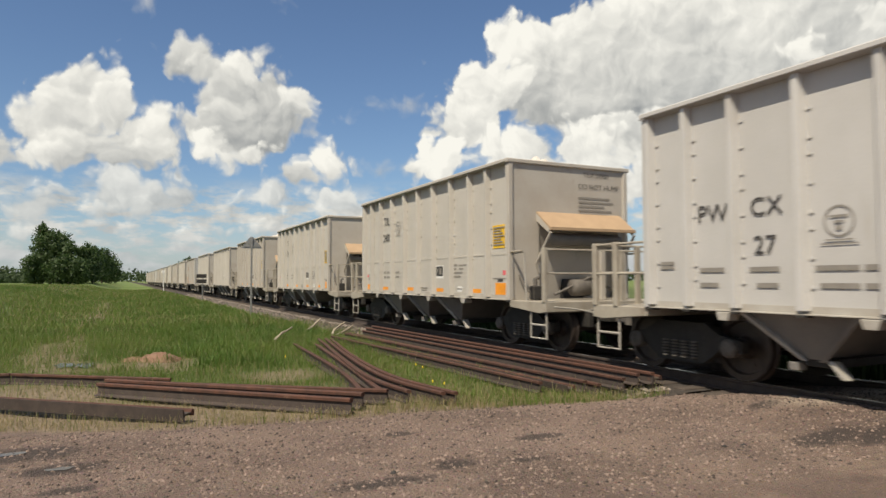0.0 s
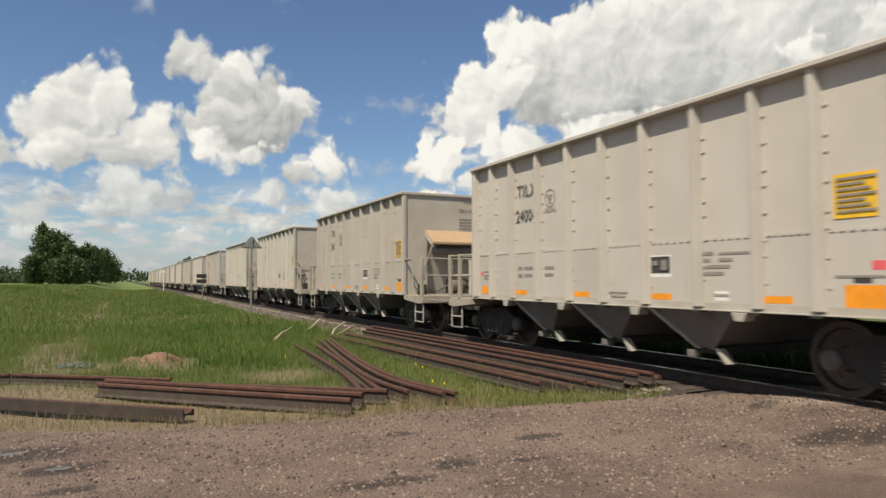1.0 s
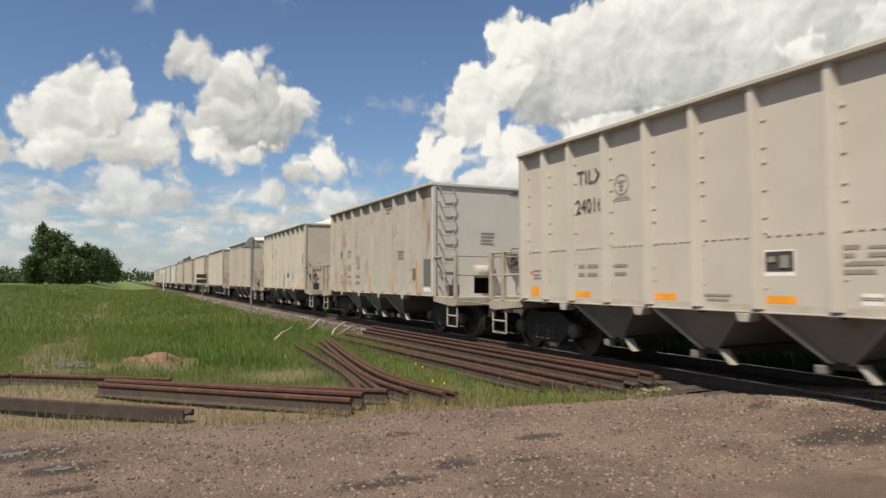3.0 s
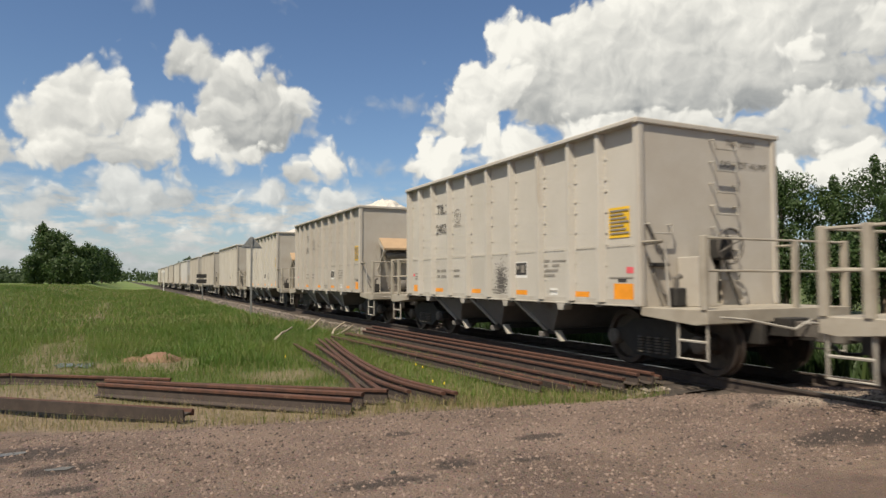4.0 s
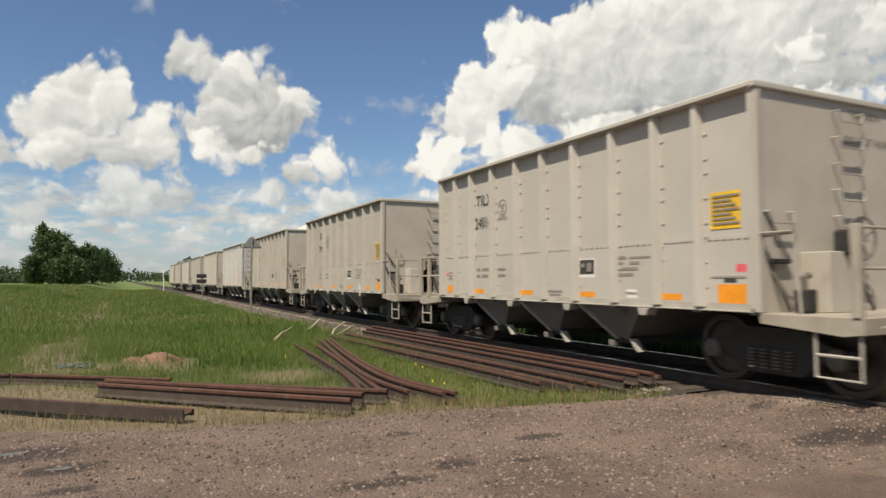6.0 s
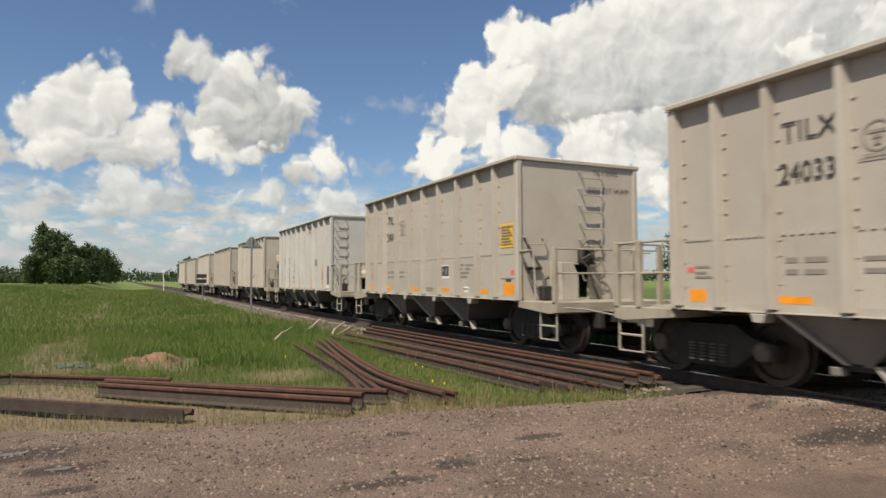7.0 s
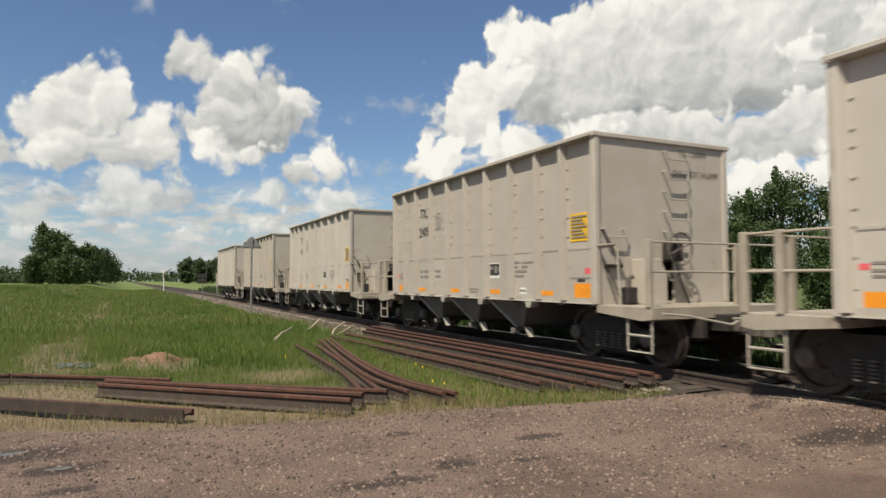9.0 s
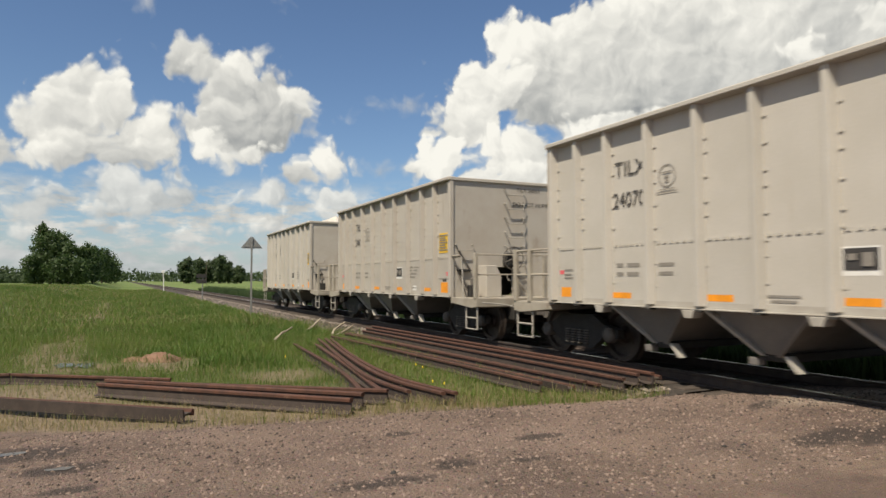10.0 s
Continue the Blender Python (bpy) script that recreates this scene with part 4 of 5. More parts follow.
def lettering_common(car, seam):
    """Print and plates on the near side of the beige cars."""
    plate("notice", -3.72, -4.2, 2.07, 2.56, YELLOW, car, "yellow notice with dark print")
    bars([(0.03, 0.05 + 0.06 * k, 0.44 - 0.06 * (k % 3), 0.028) for k in range(7)], lambda u, v, w: side_put(-3.73, 2.08)(u, v, w + 0.008), PRINT, car)
    plate("reflector", -3.82, -4.27, 1.08, 1.34, ORANGE, car, "orange reflector panel")
    for a, b in ((2.9, 2.46), (0.98, 0.56), (-0.9, -1.3), (-2.8, -3.2)):
        plate("reflector", a, b, 1.11, 1.2, ORANGE, car, "orange reflector strip")
    plate("reflector", 4.26, 3.98, 1.1, 1.27, ORANGE, car, "orange reflector panel")
    plate("tag", 4.3, 4.18, 1.5, 1.57, PINK, car, "small pinkish tag")
    plate("tag", -4.12, -4.28, 1.5, 1.6, PINK, car, "small pinkish tag")
    bars([(0, 0, 0.3, 0.03), (0, 0.06, 0.2, 0.03), (0.0, 0.14, 0.25, 0.03)], side_put(4.16, 1.42), PRINT, car)
    plate("data_panel", -0.88, -1.3, 1.44, 1.76, WHITE, car, "white-framed black data panel")
    plate("data_panel", -0.9, -1.28, 1.5, 1.74, BLACK, car, lift=0.006)
    bars([(0.04, 0.1, 0.1, 0.07), (0.2, 0.03, 0.12, 0.15)], lambda u, v, w: side_put(-0.91, 1.51)(u, v, w + 0.014), PRINT, car)
    bars([(0, 0, 0.16, 0.06), (0.24, 0, 0.28, 0.06), (0, -0.14, 0.16, 0.06), (0.24, -0.14, 0.26, 0.06)], side_put(2.78, 1.6), PRINT, car)
    bars([(0, 0, 0.3, 0.05), (0, -0.13, 0.28, 0.05)], side_put(1.86, 1.6), PRINT, car)
    bars([(0, 0, 0.2, 0.045), (0.28, 0, 0.5, 0.03), (0, -0.09, 0.14, 0.045), (0.28, -0.09, 0.22, 0.045), (0, -0.18, 0.46, 0.045), (0, -0.27, 0.36, 0.045)], side_put(-1.86, 1.73), PRINT, car)
    plate("white_label", -2.06, -2.3, 1.12, 1.25, WHITE, car, "small white label")
    bars([(0, 0.05, 0.24, 0.02)], lambda u, v, w: side_put(-2.06, 1.14)(u, v, w + 0.008), PRINT, car)
    bars([(0, 0.06, 0.45, 0.03), (0.05, 0, 0.35, 0.03)], side_put(0.06, 1.12), PRINT, car)
    bars([(0, 0, 0.55, 0.025)], side_put(-3.72, 1.42), PRINT, car)
    plate("dark_plate", -3.92, -4.12, 1.36, 1.42, BLACK, car)
    emblem(car, 1.68, 2.92, 0.17)


def grey_marks(car):
    bars([(0, 0, 0.26, 0.05), (0, 0.06, 0.26, 0.05)], side_put(4.28, 1.55), PRINT, car)
    bars([(0, 0, 0.4, 0.06), (0, -0.2, 0.3, 0.06)], side_put(3.55, 1.5), PRINT, car)
    bars([(0, 0, 0.42, 0.06), (0.1, -0.2, 0.3, 0.06)], side_put(2.76, 1.5), PRINT, car)
    bars([(0, 0, 0.5, 0.06), (0.55, 0, 0.18, 0.06), (0.05, -0.2, 0.45, 0.06), (0.55, -0.2, 0.18, 0.06)], side_put(1.88, 1.5), PRINT, car)
    emblem(car, 1.6, 2.05, 0.18)
    bars([(0, 0.09, 0.42, 0.05), (0, 0, 0.36, 0.05), (0, -0.09, 0.4, 0.05)], side_put(-1.95, 2.1), PRINT, car)
    bars([(0, 0, 0.5, 0.14), (0.02, -0.1, 0.3, 0.04)], side_put(-0.95, 3.5), PRINT, car)
    plate("mesh_panel", -3.0, -3.33, 1.4, 1.72, LOUVRE, car, "small dark mesh panel")
    plate("mesh_panel", -3.74, -4.18, 1.25, 1.95, LOUVRE, car, "grey mesh panel")
    plate("white_label", -3.74, -4.18, 1.1, 1.2, WHITE, car)


def grey_strips(car):
    for y, z1 in ((3.785, 1.75), (2.075, 1.5), (0.205, 1.5), (-1.755, 1.5), (-3.495, 1.95)):
        plate("reflector", y - 0.015, y - 0.075, 1.06, z1, ORANGE, car, "orange reflector strip", lift=0.118)


def grey_end(car, paint):
    end_panel(car, -1, CAR_GREY, (-0.35, 0.25, 1.05, 1.5))
    y = -HALF
    for k in range(8):
        rung(car, -1.38, -0.98, y, 3.75 - 0.355 * k)
    part("vent_hood", wheel_profile([(-0.28, 0.1), (-0.26, 0.16), (0.26, 0.16), (0.28, 0.1)], 12, (-0.1, y - 0.12, 1.62)), PALE, car, "pale rounded hood over the opening", True)
    bm = bmesh.new()
    ring = [(0.75 + 0.28 * math.cos(a), y - 0.3, 1.95 + 0.28 * math.sin(a)) for a in [6.2832 * k / 20 for k in range(21)]]
    tube(ring, 0.016, 6, bm)
    for k in range(4):
        a = 0.7 + 1.5708 * k
        tube([(0.75, y - 0.26, 1.95), (0.75 + 0.28 * math.cos(a), y - 0.3, 1.95 + 0.28 * math.sin(a))], 0.013, 5, bm)
    part("brake_wheel", bm, GEAR, car, "spoked hand brake wheel")
    part("brake_housing", block(0.62, 0.88, y - 0.22, y - 0.02, 1.78, 2.1, 0.03), GEAR, car)
    gear_shared(car)
    bars([(0, 0, 0.5, 0.09)], end_put(0.85, 3.68), PRINT, car)
    bars([(0, 0, 0.42, 0.045), (0, -0.09, 0.4, 0.045), (0, -0.18, 0.36, 0.045), (0, -0.27, 0.4, 0.045)], end_put(-0.15, 2.6), PRINT, car)


def heap(car, height, seed):
    """Crushed stone in the car, heaped along the middle."""
    rng = np.random.default_rng(seed)
    bm = bmesh.new()
    nx, ny = 16, 60
    grid = []
    for j in range(ny + 1):
        row = []
        for i in range(nx + 1):
            x, y = -1.36 + 2.72 * i / nx, -4.5 + 9.0 * j / ny
            side = 1 - abs(x) / 1.36
            hump = 0.5 + 0.5 * math.cos(2 * math.pi * (y + 2.3 + (seed % 5) * 0.25) / 4.6)
            z = TOP - 0.35 + (0.35 + height * (0.25 + 0.75 * hump)) * side ** 0.7 * min(1, (4.55 - abs(y)) / 1.0)
            row.append(bm.verts.new((x, y, z + 0.13 * (rng.random() - 0.5) + 0.12 * noise.noise(Vector((x * 1.5, y * 1.5, seed))))))
        grid.append(row)
    for j in range(ny):
        for i in range(nx):
            bm.faces.new((grid[j][i], grid[j][i + 1], grid[j + 1][i + 1], grid[j + 1][i]))
    return part("stone_load", bm, LOAD, car, "heaped white crushed limestone load")


def build_car(style, paint):
    car = thing("hopper_car", LABELS[style], "hopper car", "cars of the freight train")
    for s in (-1, 1):
        side_wall(car, s, paint, style != "grey")
    end_panel(car, 1, DUSTY if style != "grey" else CAR_GREY, (-0.2, 0.2, 1.02, 1.3))
    for s in (-1, 1):
        build_platform(car, s, paint)
        build_truck(car, s * 4.3)
    build_hoppers(car)
    {"hood": hood_end, "wheel": wheel_end, "grey": grey_end}[style](car, paint)
    (grey_marks(car) if style == "grey" else lettering_common(car, True))
    return car


LABELS = {"hood": "beige open-top hopper car with a tan hooded end", "wheel": "dusty beige open-top hopper car with brake wheel and grab irons",
          "grey": "pale grey open-top hopper car with orange strips and end ladder"}
# from the last car forward: style, paint, marks, height of the load over the rim
TRAIN = [("wheel", CAR_LIGHT, "24061", 0.3), ("wheel", CAR_BEIGE, "24055", 0.1), ("wheel", CAR_LIGHT, "24070", 0.05), ("wheel", CAR_BEIGE, "24099", 0.1),
         ("hood", CAR_LIGHT, "24008", 0.05), ("grey", CAR_GREY, "2", 0.1), ("wheel", CAR_BEIGE, "24045", 0.3), ("wheel", CAR_BEIGE, "24033", 0.05),
         ("wheel", CAR_LIGHT, "24016", 0.1), ("hood", CAR_LIGHT, "24006", 0.35), ("hood", CAR_BEIGE, "24024", 0.5), ("wheel", CAR_LIGHT, "24029", 0.35),
         ("grey", CAR_RUSTY, "11", 0.1), ("wheel", CAR_LIGHT, "24016", 0.3), ("wheel", CAR_LIGHT, "24030", 0.05), ("hood", CAR_BEIGE, "24035", 0.3),
         ("hood", CAR_LIGHT, "24004", 0.1), ("hood", CAR_LIGHT, "24080", 0.35), ("grey", CAR_GREY, "27", 0.38), ("wheel", CAR_BEIGE, "24013", 0.1)]


def car_place(number, t):
    """Middle of a car along the track; the train slows a little in the middle of its run."""
    rear = 242.75 - 20.56 * t - 0.0091 * t * t
    rear += 0.24 * smooth_step(2.6, 4.4, t) * (1 - smooth_step(7.6, 9.6, t))
    if number == 18:
        rear += 0.2          # slack in this coupling
    return rear - number * PITCH - 4.657


def build_train():
    first, cars = {}, []
    for number, (style, paint, marks, load) in enumerate(TRAIN):
        key = (style, paint.name)
        m = pose(TRACK, car_place(number, 0.0), RAIL)
        if key not in first:
            first[key] = build_car(style, paint)
            first[key].matrix_basis = m
            car = first[key]
            cars.append((car, marks, load))
        else:
            cars.append((copy_thing(first[key], m), marks, load))
    for k, (car, marks, load) in enumerate(cars):
        heap(car, load, k)
        if len(marks) > 2:
            letters("TILX", 0.24, side_put(2.8, 3.04), BLACK, car)
            letters(marks, 0.24, side_put(2.84, 2.55), BLACK, car, tight=0.84)
            letters("TILX " + marks, 0.1, end_put(0.35, 3.62), FADED, car)
            letters("DO NOT HUMP", 0.11, end_put(0.22, 3.25 if TRAIN[k][0] == "wheel" else 3.36), FADED, car)
        else:
            letters("PW", 0.23, side_put(3.58, 2.18), BLACK, car)
            letters("CX", 0.23, side_put(2.74, 2.2), BLACK, car)
            letters(marks, 0.23, side_put(2.7, 1.72), BLACK, car)
            if marks != "27":
                grey_strips(car)
            letters("PWCX " + marks, 0.1, end_put(0.75, 3.62), FADED, car)
    return [c[0] for c in cars]


CARS = build_train()
smudge = bmesh.new()
flecks = np.random.default_rng(3)
for k in range(900):
    q, z = -0.32 + 0.11 * flecks.normal(), 1.36 + 0.17 * flecks.normal()
    r = 0.008 + 0.012 * flecks.random()
    if z > SILL + 0.12:
        smudge.faces.new([smudge.verts.new((-SKIN - 0.0095, q + a, z + b)) for a, b in ((-r, 0), (0, -r), (r, 0), (0, r))])
part("soot_smudge", smudge, SOOT, CARS[11], "dark sooty smudge")

# ---------------------------------------------------------------- scrap rails and small things on the ground


def support(x, y):
    bed = -9.0
    off = abs(x - TRACK)
    if y > 6.8 and off < 2.75:
        bed = 0.0 if off < 1.3 else (-0.04 * (off - 1.3) / 0.45 if off < 1.75 else -0.03 - 0.31 * (off - 1.75))
    return max(ground_height(x, y), bed)


def scrap_rail(points, label, lean=0.0, lift=0.0, scale=1.0):
    """A used rail along points on the ground, leaning over by some degrees."""
    pts = [Vector((x, y, 0)) for x, y in points]
    if len(pts) > 2:     # rounded through the middle points
        fine = []
        for i in range(len(pts) - 1):
            p0, p1, p2, p3 = pts[max(i - 1, 0)], pts[i], pts[i + 1], pts[min(i + 2, len(pts) - 1)]
            for k in range(6):
                u = k / 6
                fine.append(0.5 * ((2 * p1) + (p2 - p0) * u + (2 * p0 - 5 * p1 + 4 * p2 - p3) * u * u + (3 * p1 - p0 - 3 * p2 + p3) * u ** 3))
        pts = fine + [pts[-1]]
    ends = [support(p.x, p.y) for p in (pts[0], pts[-1])]
    n = len(pts) - 1
    mid = max(support(p.x, p.y) - (ends[0] + (ends[1] - ends[0]) * i / n) for i, p in enumerate(pts))
    outline = rail_outline(scale)
    turn = radians(lean)
    low = min(u * math.sin(turn) + v * math.cos(turn) for u, v in outline)
    verts = []
    for i, p in enumerate(pts):
        way = (pts[min(i + 1, n)] - pts[max(i - 1, 0)]).normalized()
        right = Vector((way.y, -way.x, 0))
        z = ends[0] + (ends[1] - ends[0]) * i / n + max(mid, 0) * 0.5 + lift - low
        for u, v in outline:
            a, b = u * math.cos(turn) - v * math.sin(turn), u * math.sin(turn) + v * math.cos(turn)
            verts.append((p.x + right.x * a, p.y + right.y * a, z + b))
    m = len(outline)
    base = thing("scrap_rail", label, "rail", "scrap rails beside the track")
    for name, mat, ring in (("rail_head", RUST, [3, 4, 5, 6, 7, 8, 9, 10]), ("rail_foot", WEB, [10, 11, 12, 13, 0, 1, 2, 3])):
        w = len(ring)
        own = [verts[i * m + k] for i in range(n + 1) for k in ring]
        faces = [(i * w + k, (i + 1) * w + k, (i + 1) * w + k + 1, i * w + k + 1) for i in range(n) for k in range(w - 1)]
        faces += [tuple(range(w)), tuple(range(n * w, n * w + w))[::-1]]
        arrays(name, own, faces, mat, base)
    return base


UPRIGHT = "rusty discarded rail lying upright in the grass beside others"
for (x0, y0), (x1, y1), lift, lean in (
        ((5.15, 17.5), (5.47, 8.0), 0.05, 0), ((5.5, 18.0), (5.86, 7.9), 0.02, 80), ((5.78, 18.3), (6.08, 7.75), 0.06, 0), ((5.98, 18.6), (6.3, 7.7), 0.06, 0),
        ((6.42, 18.6), (6.58, 7.5), 0.1, 0), ((6.6, 18.8), (6.78, 7.42), 0.1, 0), ((6.76, 18.7), (6.95, 7.3), 0.11, 0), ((6.93, 17.0), (7.1, 7.45), 0.06, 82)):
    scrap_rail([(x0, y0), (x1, y1)], UPRIGHT, lean, lift)
CURVED = "rusty curved rail lying in the grass"
scrap_rail([(4.6, 16.8), (3.86, 12.5), (3.42, 9.7), (3.4, 8.0)], CURVED)
scrap_rail([(4.78, 16.8), (4.03, 12.5), (3.66, 9.6), (3.78, 7.75)], CURVED)
scrap_rail([(4.94, 16.9), (4.15, 12.6), (3.8, 9.6), (3.94, 7.7)], CURVED)
scrap_rail([(3.78, 16.0), (3.4, 11.1), (3.04, 8.8)], "short grey-brown rail half sunk in grass", 0, -0.05)
scrap_rail([(4.25, 15.8), (3.66, 11.4), (3.2, 8.4)], "short grey-brown rail half sunk in grass", 0, -0.05)
PILE = "rusty rail with dark web at the gravel edge"
scrap_rail([(-0.3, 11.1), (2.45, 7.5)], PILE, 0, 0.02, 1.1)
scrap_rail([(-0.2, 11.35), (2.68, 7.75)], PILE, 0, 0.03, 1.1)
scrap_rail([(0.4, 10.9), (3.08, 7.95)], PILE, 0, 0.03, 1.05)
scrap_rail([(-3.4, 13.6), (-1.62, 12.75)], "thin dark rail lying across the turf")
scrap_rail([(-1.6, 12.74), (0.72, 11.5)], "thin dark rail lying across the turf")
scrap_rail([(-3.0, 11.9), (0.64, 8.05)], "brown rail tipped on its side on bare soil", 84, 0.02, 1.05)


def branch(points, radius, label):
    bm = tube([(x, y, support(x, y) + z) for x, y, z in points], [radius * (1 - 0.16 * i) for i in range(len(points))], 7)
    return tagged(mesh_object("fallen_branch", bm, DRIFT), label, "branch", "broken branches in the grass")


branch([(3.6, 17.5, 0.12), (3.95, 18.2, 0.25), (4.2, 18.8, 0.28), (4.5, 19.4, 0.4)], 0.04, "bleached broken branch lying on the grass")
branch([(5.55, 21.8, 0.1), (6.0, 22.6, 0.2), (6.5, 23.6, 0.3)], 0.05, "bleached broken branch lying on the grass")
branch([(5.9, 20.0, 0.1), (6.2, 20.8, 0.18), (6.8, 21.6, 0.2), (7.1, 21.9, 0.12)], 0.045, "bleached forked branch beside the ballast")
branch([(6.0, 19.9, 0.08), (6.4, 20.5, 0.1), (6.9, 21.0, 0.12)], 0.035, "bleached forked branch beside the ballast")


def clutter():
    """Lumps, pebbles, puddles and the reddish earth."""
    rng = np.random.default_rng(11)
    verts, faces = [], []
    for k in range(48000):
        y = 3.6 + 4.4 * rng.random()
        x = -2.4 + 11.5 * rng.random()
        if y < lot_edge(x) + 0.3:
            add_stone(verts, faces, rng, x, y, ground_height(x, y) - 0.002, 0.005 + 0.018 * rng.random() ** 4)
    tagged(arrays("gravel_stones", verts, faces, PEBBLE), "small loose brown and pale gravel stones", "gravel", kind="stuff")
    for x, y, r in ((2.05, 5.15, 0.03), (5.22, 4.55, 0.028), (5.42, 4.5, 0.03), (-0.1, 5.3, 0.022), (7.0, 4.7, 0.02)):
        v, f = [], []
        add_stone(v, f, rng, 0, 0, 0, r)
        ob = arrays("stone", v, f, DARKSTONE)
        ob.matrix_basis = pose(x, y, ground_height(x, y) + 0.004)
        tagged(ob, "small dark stone on the gravel", "stone", "stones on the gravel")
    for x, y, rx, ry, seed in ((-0.46, 6.5, 0.16, 0.06, 1), (-0.9, 7.25, 0.2, 0.07, 2), (-1.02, 14.9, 0.2, 0.55, 3), (-0.62, 14.8, 0.22, 0.6, 4)):
        bm = bmesh.new()
        ring = []
        for k in range(30):
            a = 6.2832 * k / 30
            q = 0.75 + 0.45 * noise.noise(Vector((math.cos(a) * 1.6, math.sin(a) * 1.6, seed * 3.1)))
            ring.append(bm.verts.new((x + rx * q * math.cos(a), y + ry * q * math.sin(a), ground_height(x, y) + (0.007 if y < 9 else 0.03))))
        bm.faces.new(ring)
        tagged(mesh_object("puddle", bm, WATER), "shallow muddy puddle reflecting the sky", "puddle", "puddles")
    for cx, cy, rx, ry, h, label in ((0.72, 15.3, 0.5, 0.8, 0.2, "low heap of reddish earth"), (0.25, 15.5, 0.35, 0.5, 0.1, "low heap of reddish earth")):
        bm = bmesh.new()
        rows = []
        for j in range(9):
            rows.append([bm.verts.new((cx + rx * (j / 8) * math.cos(a), cy + ry * (j / 8) * math.sin(a),
                                       ground_height(cx, cy) - 0.03 + h * (1 - (j / 8) ** 2) + 0.06 * noise.noise(Vector((cx + 4 * math.cos(a) * j / 8, cy + 4 * math.sin(a) * j / 8, 3))))) for a in [6.2832 * k / 18 for k in range(18)]])
        for j in range(8):
            for k in range(18):
                bm.faces.new((rows[j][k], rows[j + 1][k], rows[j + 1][(k + 1) % 18], rows[j][(k + 1) % 18]))
        tagged(mesh_object("earth_mound", bm, EARTH), label, "earth heap", "heaps of earth")


PEBBLE = material("mixed gravel stones", (0.17, 0.125, 0.1), (0.1, 0.073, 0.06), 0.9, 0, 20, 90, 0.2, 0.003, island=0.75)
DARKSTONE = plain("dark stone", (0.03, 0.027, 0.025), 0.8)
EARTH = material("reddish bare earth", (0.2, 0.105, 0.065), (0.27, 0.17, 0.11), 0.95, 0, 5, 40, 0.8, 0.03, stain=(0.12, 0.07, 0.045), stain_at=0.55, stain_scale=4)
WATER = plain("muddy water", (0.05, 0.04, 0.033), 0.04)
WATER.node_tree.nodes["Principled BSDF"].inputs["IOR"].default_value = 1.33
clutter()


# ---------------------------------------------------------------- signs and posts


def sign_post():
    base = thing("triangle_sign", "grey triangular trackside sign seen from its back on a thin post", "sign")
    z = ground_height(5.5, 32.2)
    base.matrix_basis = pose(5.5, 32.2, z, 0, 0, -8)
    top = 3.68 - z
    part("post", block(-0.045, 0.045, -0.03, 0.03, -0.2, top - 0.02, 0.006), GALV, base)
    part("plate", prism([(-0.47, top - 0.56), (0.47, top - 0.56), (0.47, top - 0.5), (0.06, top), (-0.06, top), (-0.47, top - 0.5)], "y", 0.03, 0.04), GALV, base, "weathered back of the plate")
    part("stiffener", block(-0.4, 0.4, 0.012, 0.03, top - 0.48, top - 0.43), GALV, base)
    board = thing("board_sign", "two dark boards on a thin trackside post", "sign")
    z = ground_height(5.85, 57)
    board.matrix_basis = pose(5.85, 57, z)
    part("post", block(-0.04, 0.04, -0.03, 0.03, -0.3, 2.1 - z, 0.005), GALV, board)
    for h in (1.52, 1.95):
        part("board", block(-0.48, 0.3, -0.06, -0.035, h - z - 0.15, h - z + 0.16, 0.01), DARKSTONE, board)
    white = thing("marker_post", "slim white trackside marker post with a white head", "marker post")
    z = ground_height(5.9, 115)
    white.matrix_basis = pose(5.9, 115, z, 0, -2)
    part("post", tube([(0, 0, -0.2), (0, 0, 2.9 - z)], 0.07, 8), WHITE, white)
    part("head", block(-0.25, 0.25, -0.05, 0.05, 2.8 - z, 3.2 - z, 0.03), WHITE, white)
    for x, y, h in ((35.5, 330, 11.0), (46.0, 210, 7.5)):
        pole = thing("utility_pole", "weathered grey wooden utility pole in the fields", "utility pole", "utility poles")
        pole.matrix_basis = pose(x, y, ground_height(x, y))
        part("pole", tube([(0, 0, -0.3), (0, 0, h)], [0.16, 0.11], 8), BARK, pole)
        part("crossarm", block(-1.1, 1.1, -0.06, 0.06, h - 0.7, h - 0.55), BARK, pole)


sign_post()


# ---------------------------------------------------------------- trees


def leaves(rng, centres, radii, count, size, mat, name, parent):
    """Small bent leaf sprays spread through clumps, denser at their skins."""
    pick = rng.integers(0, len(centres), count)
    way = rng.normal(size=(count, 3))
    way /= np.linalg.norm(way, axis=1)[:, None]
    r = rng.random(count) ** 0.4
    at = centres[pick] + way * (radii[pick] * r[:, None])
    u = rng.normal(size=(count, 3))
    u /= np.linalg.norm(u, axis=1)[:, None]
    v = np.cross(u, way + 0.3 * rng.normal(size=(count, 3)))
    v /= np.maximum(np.linalg.norm(v, axis=1), 1e-6)[:, None]
    s = size * (0.6 + 0.8 * rng.random(count))[:, None]
    corner = np.stack([at - u * s * 0.5, at + v * s * 0.32, at + u * s * 0.5, at - v * s * 0.32], axis=1).reshape(-1, 3)
    faces = np.arange(count * 4).reshape(-1, 4)
    return tagged(arrays(name, corner.tolist(), faces.tolist(), mat, parent), kind="stuff")


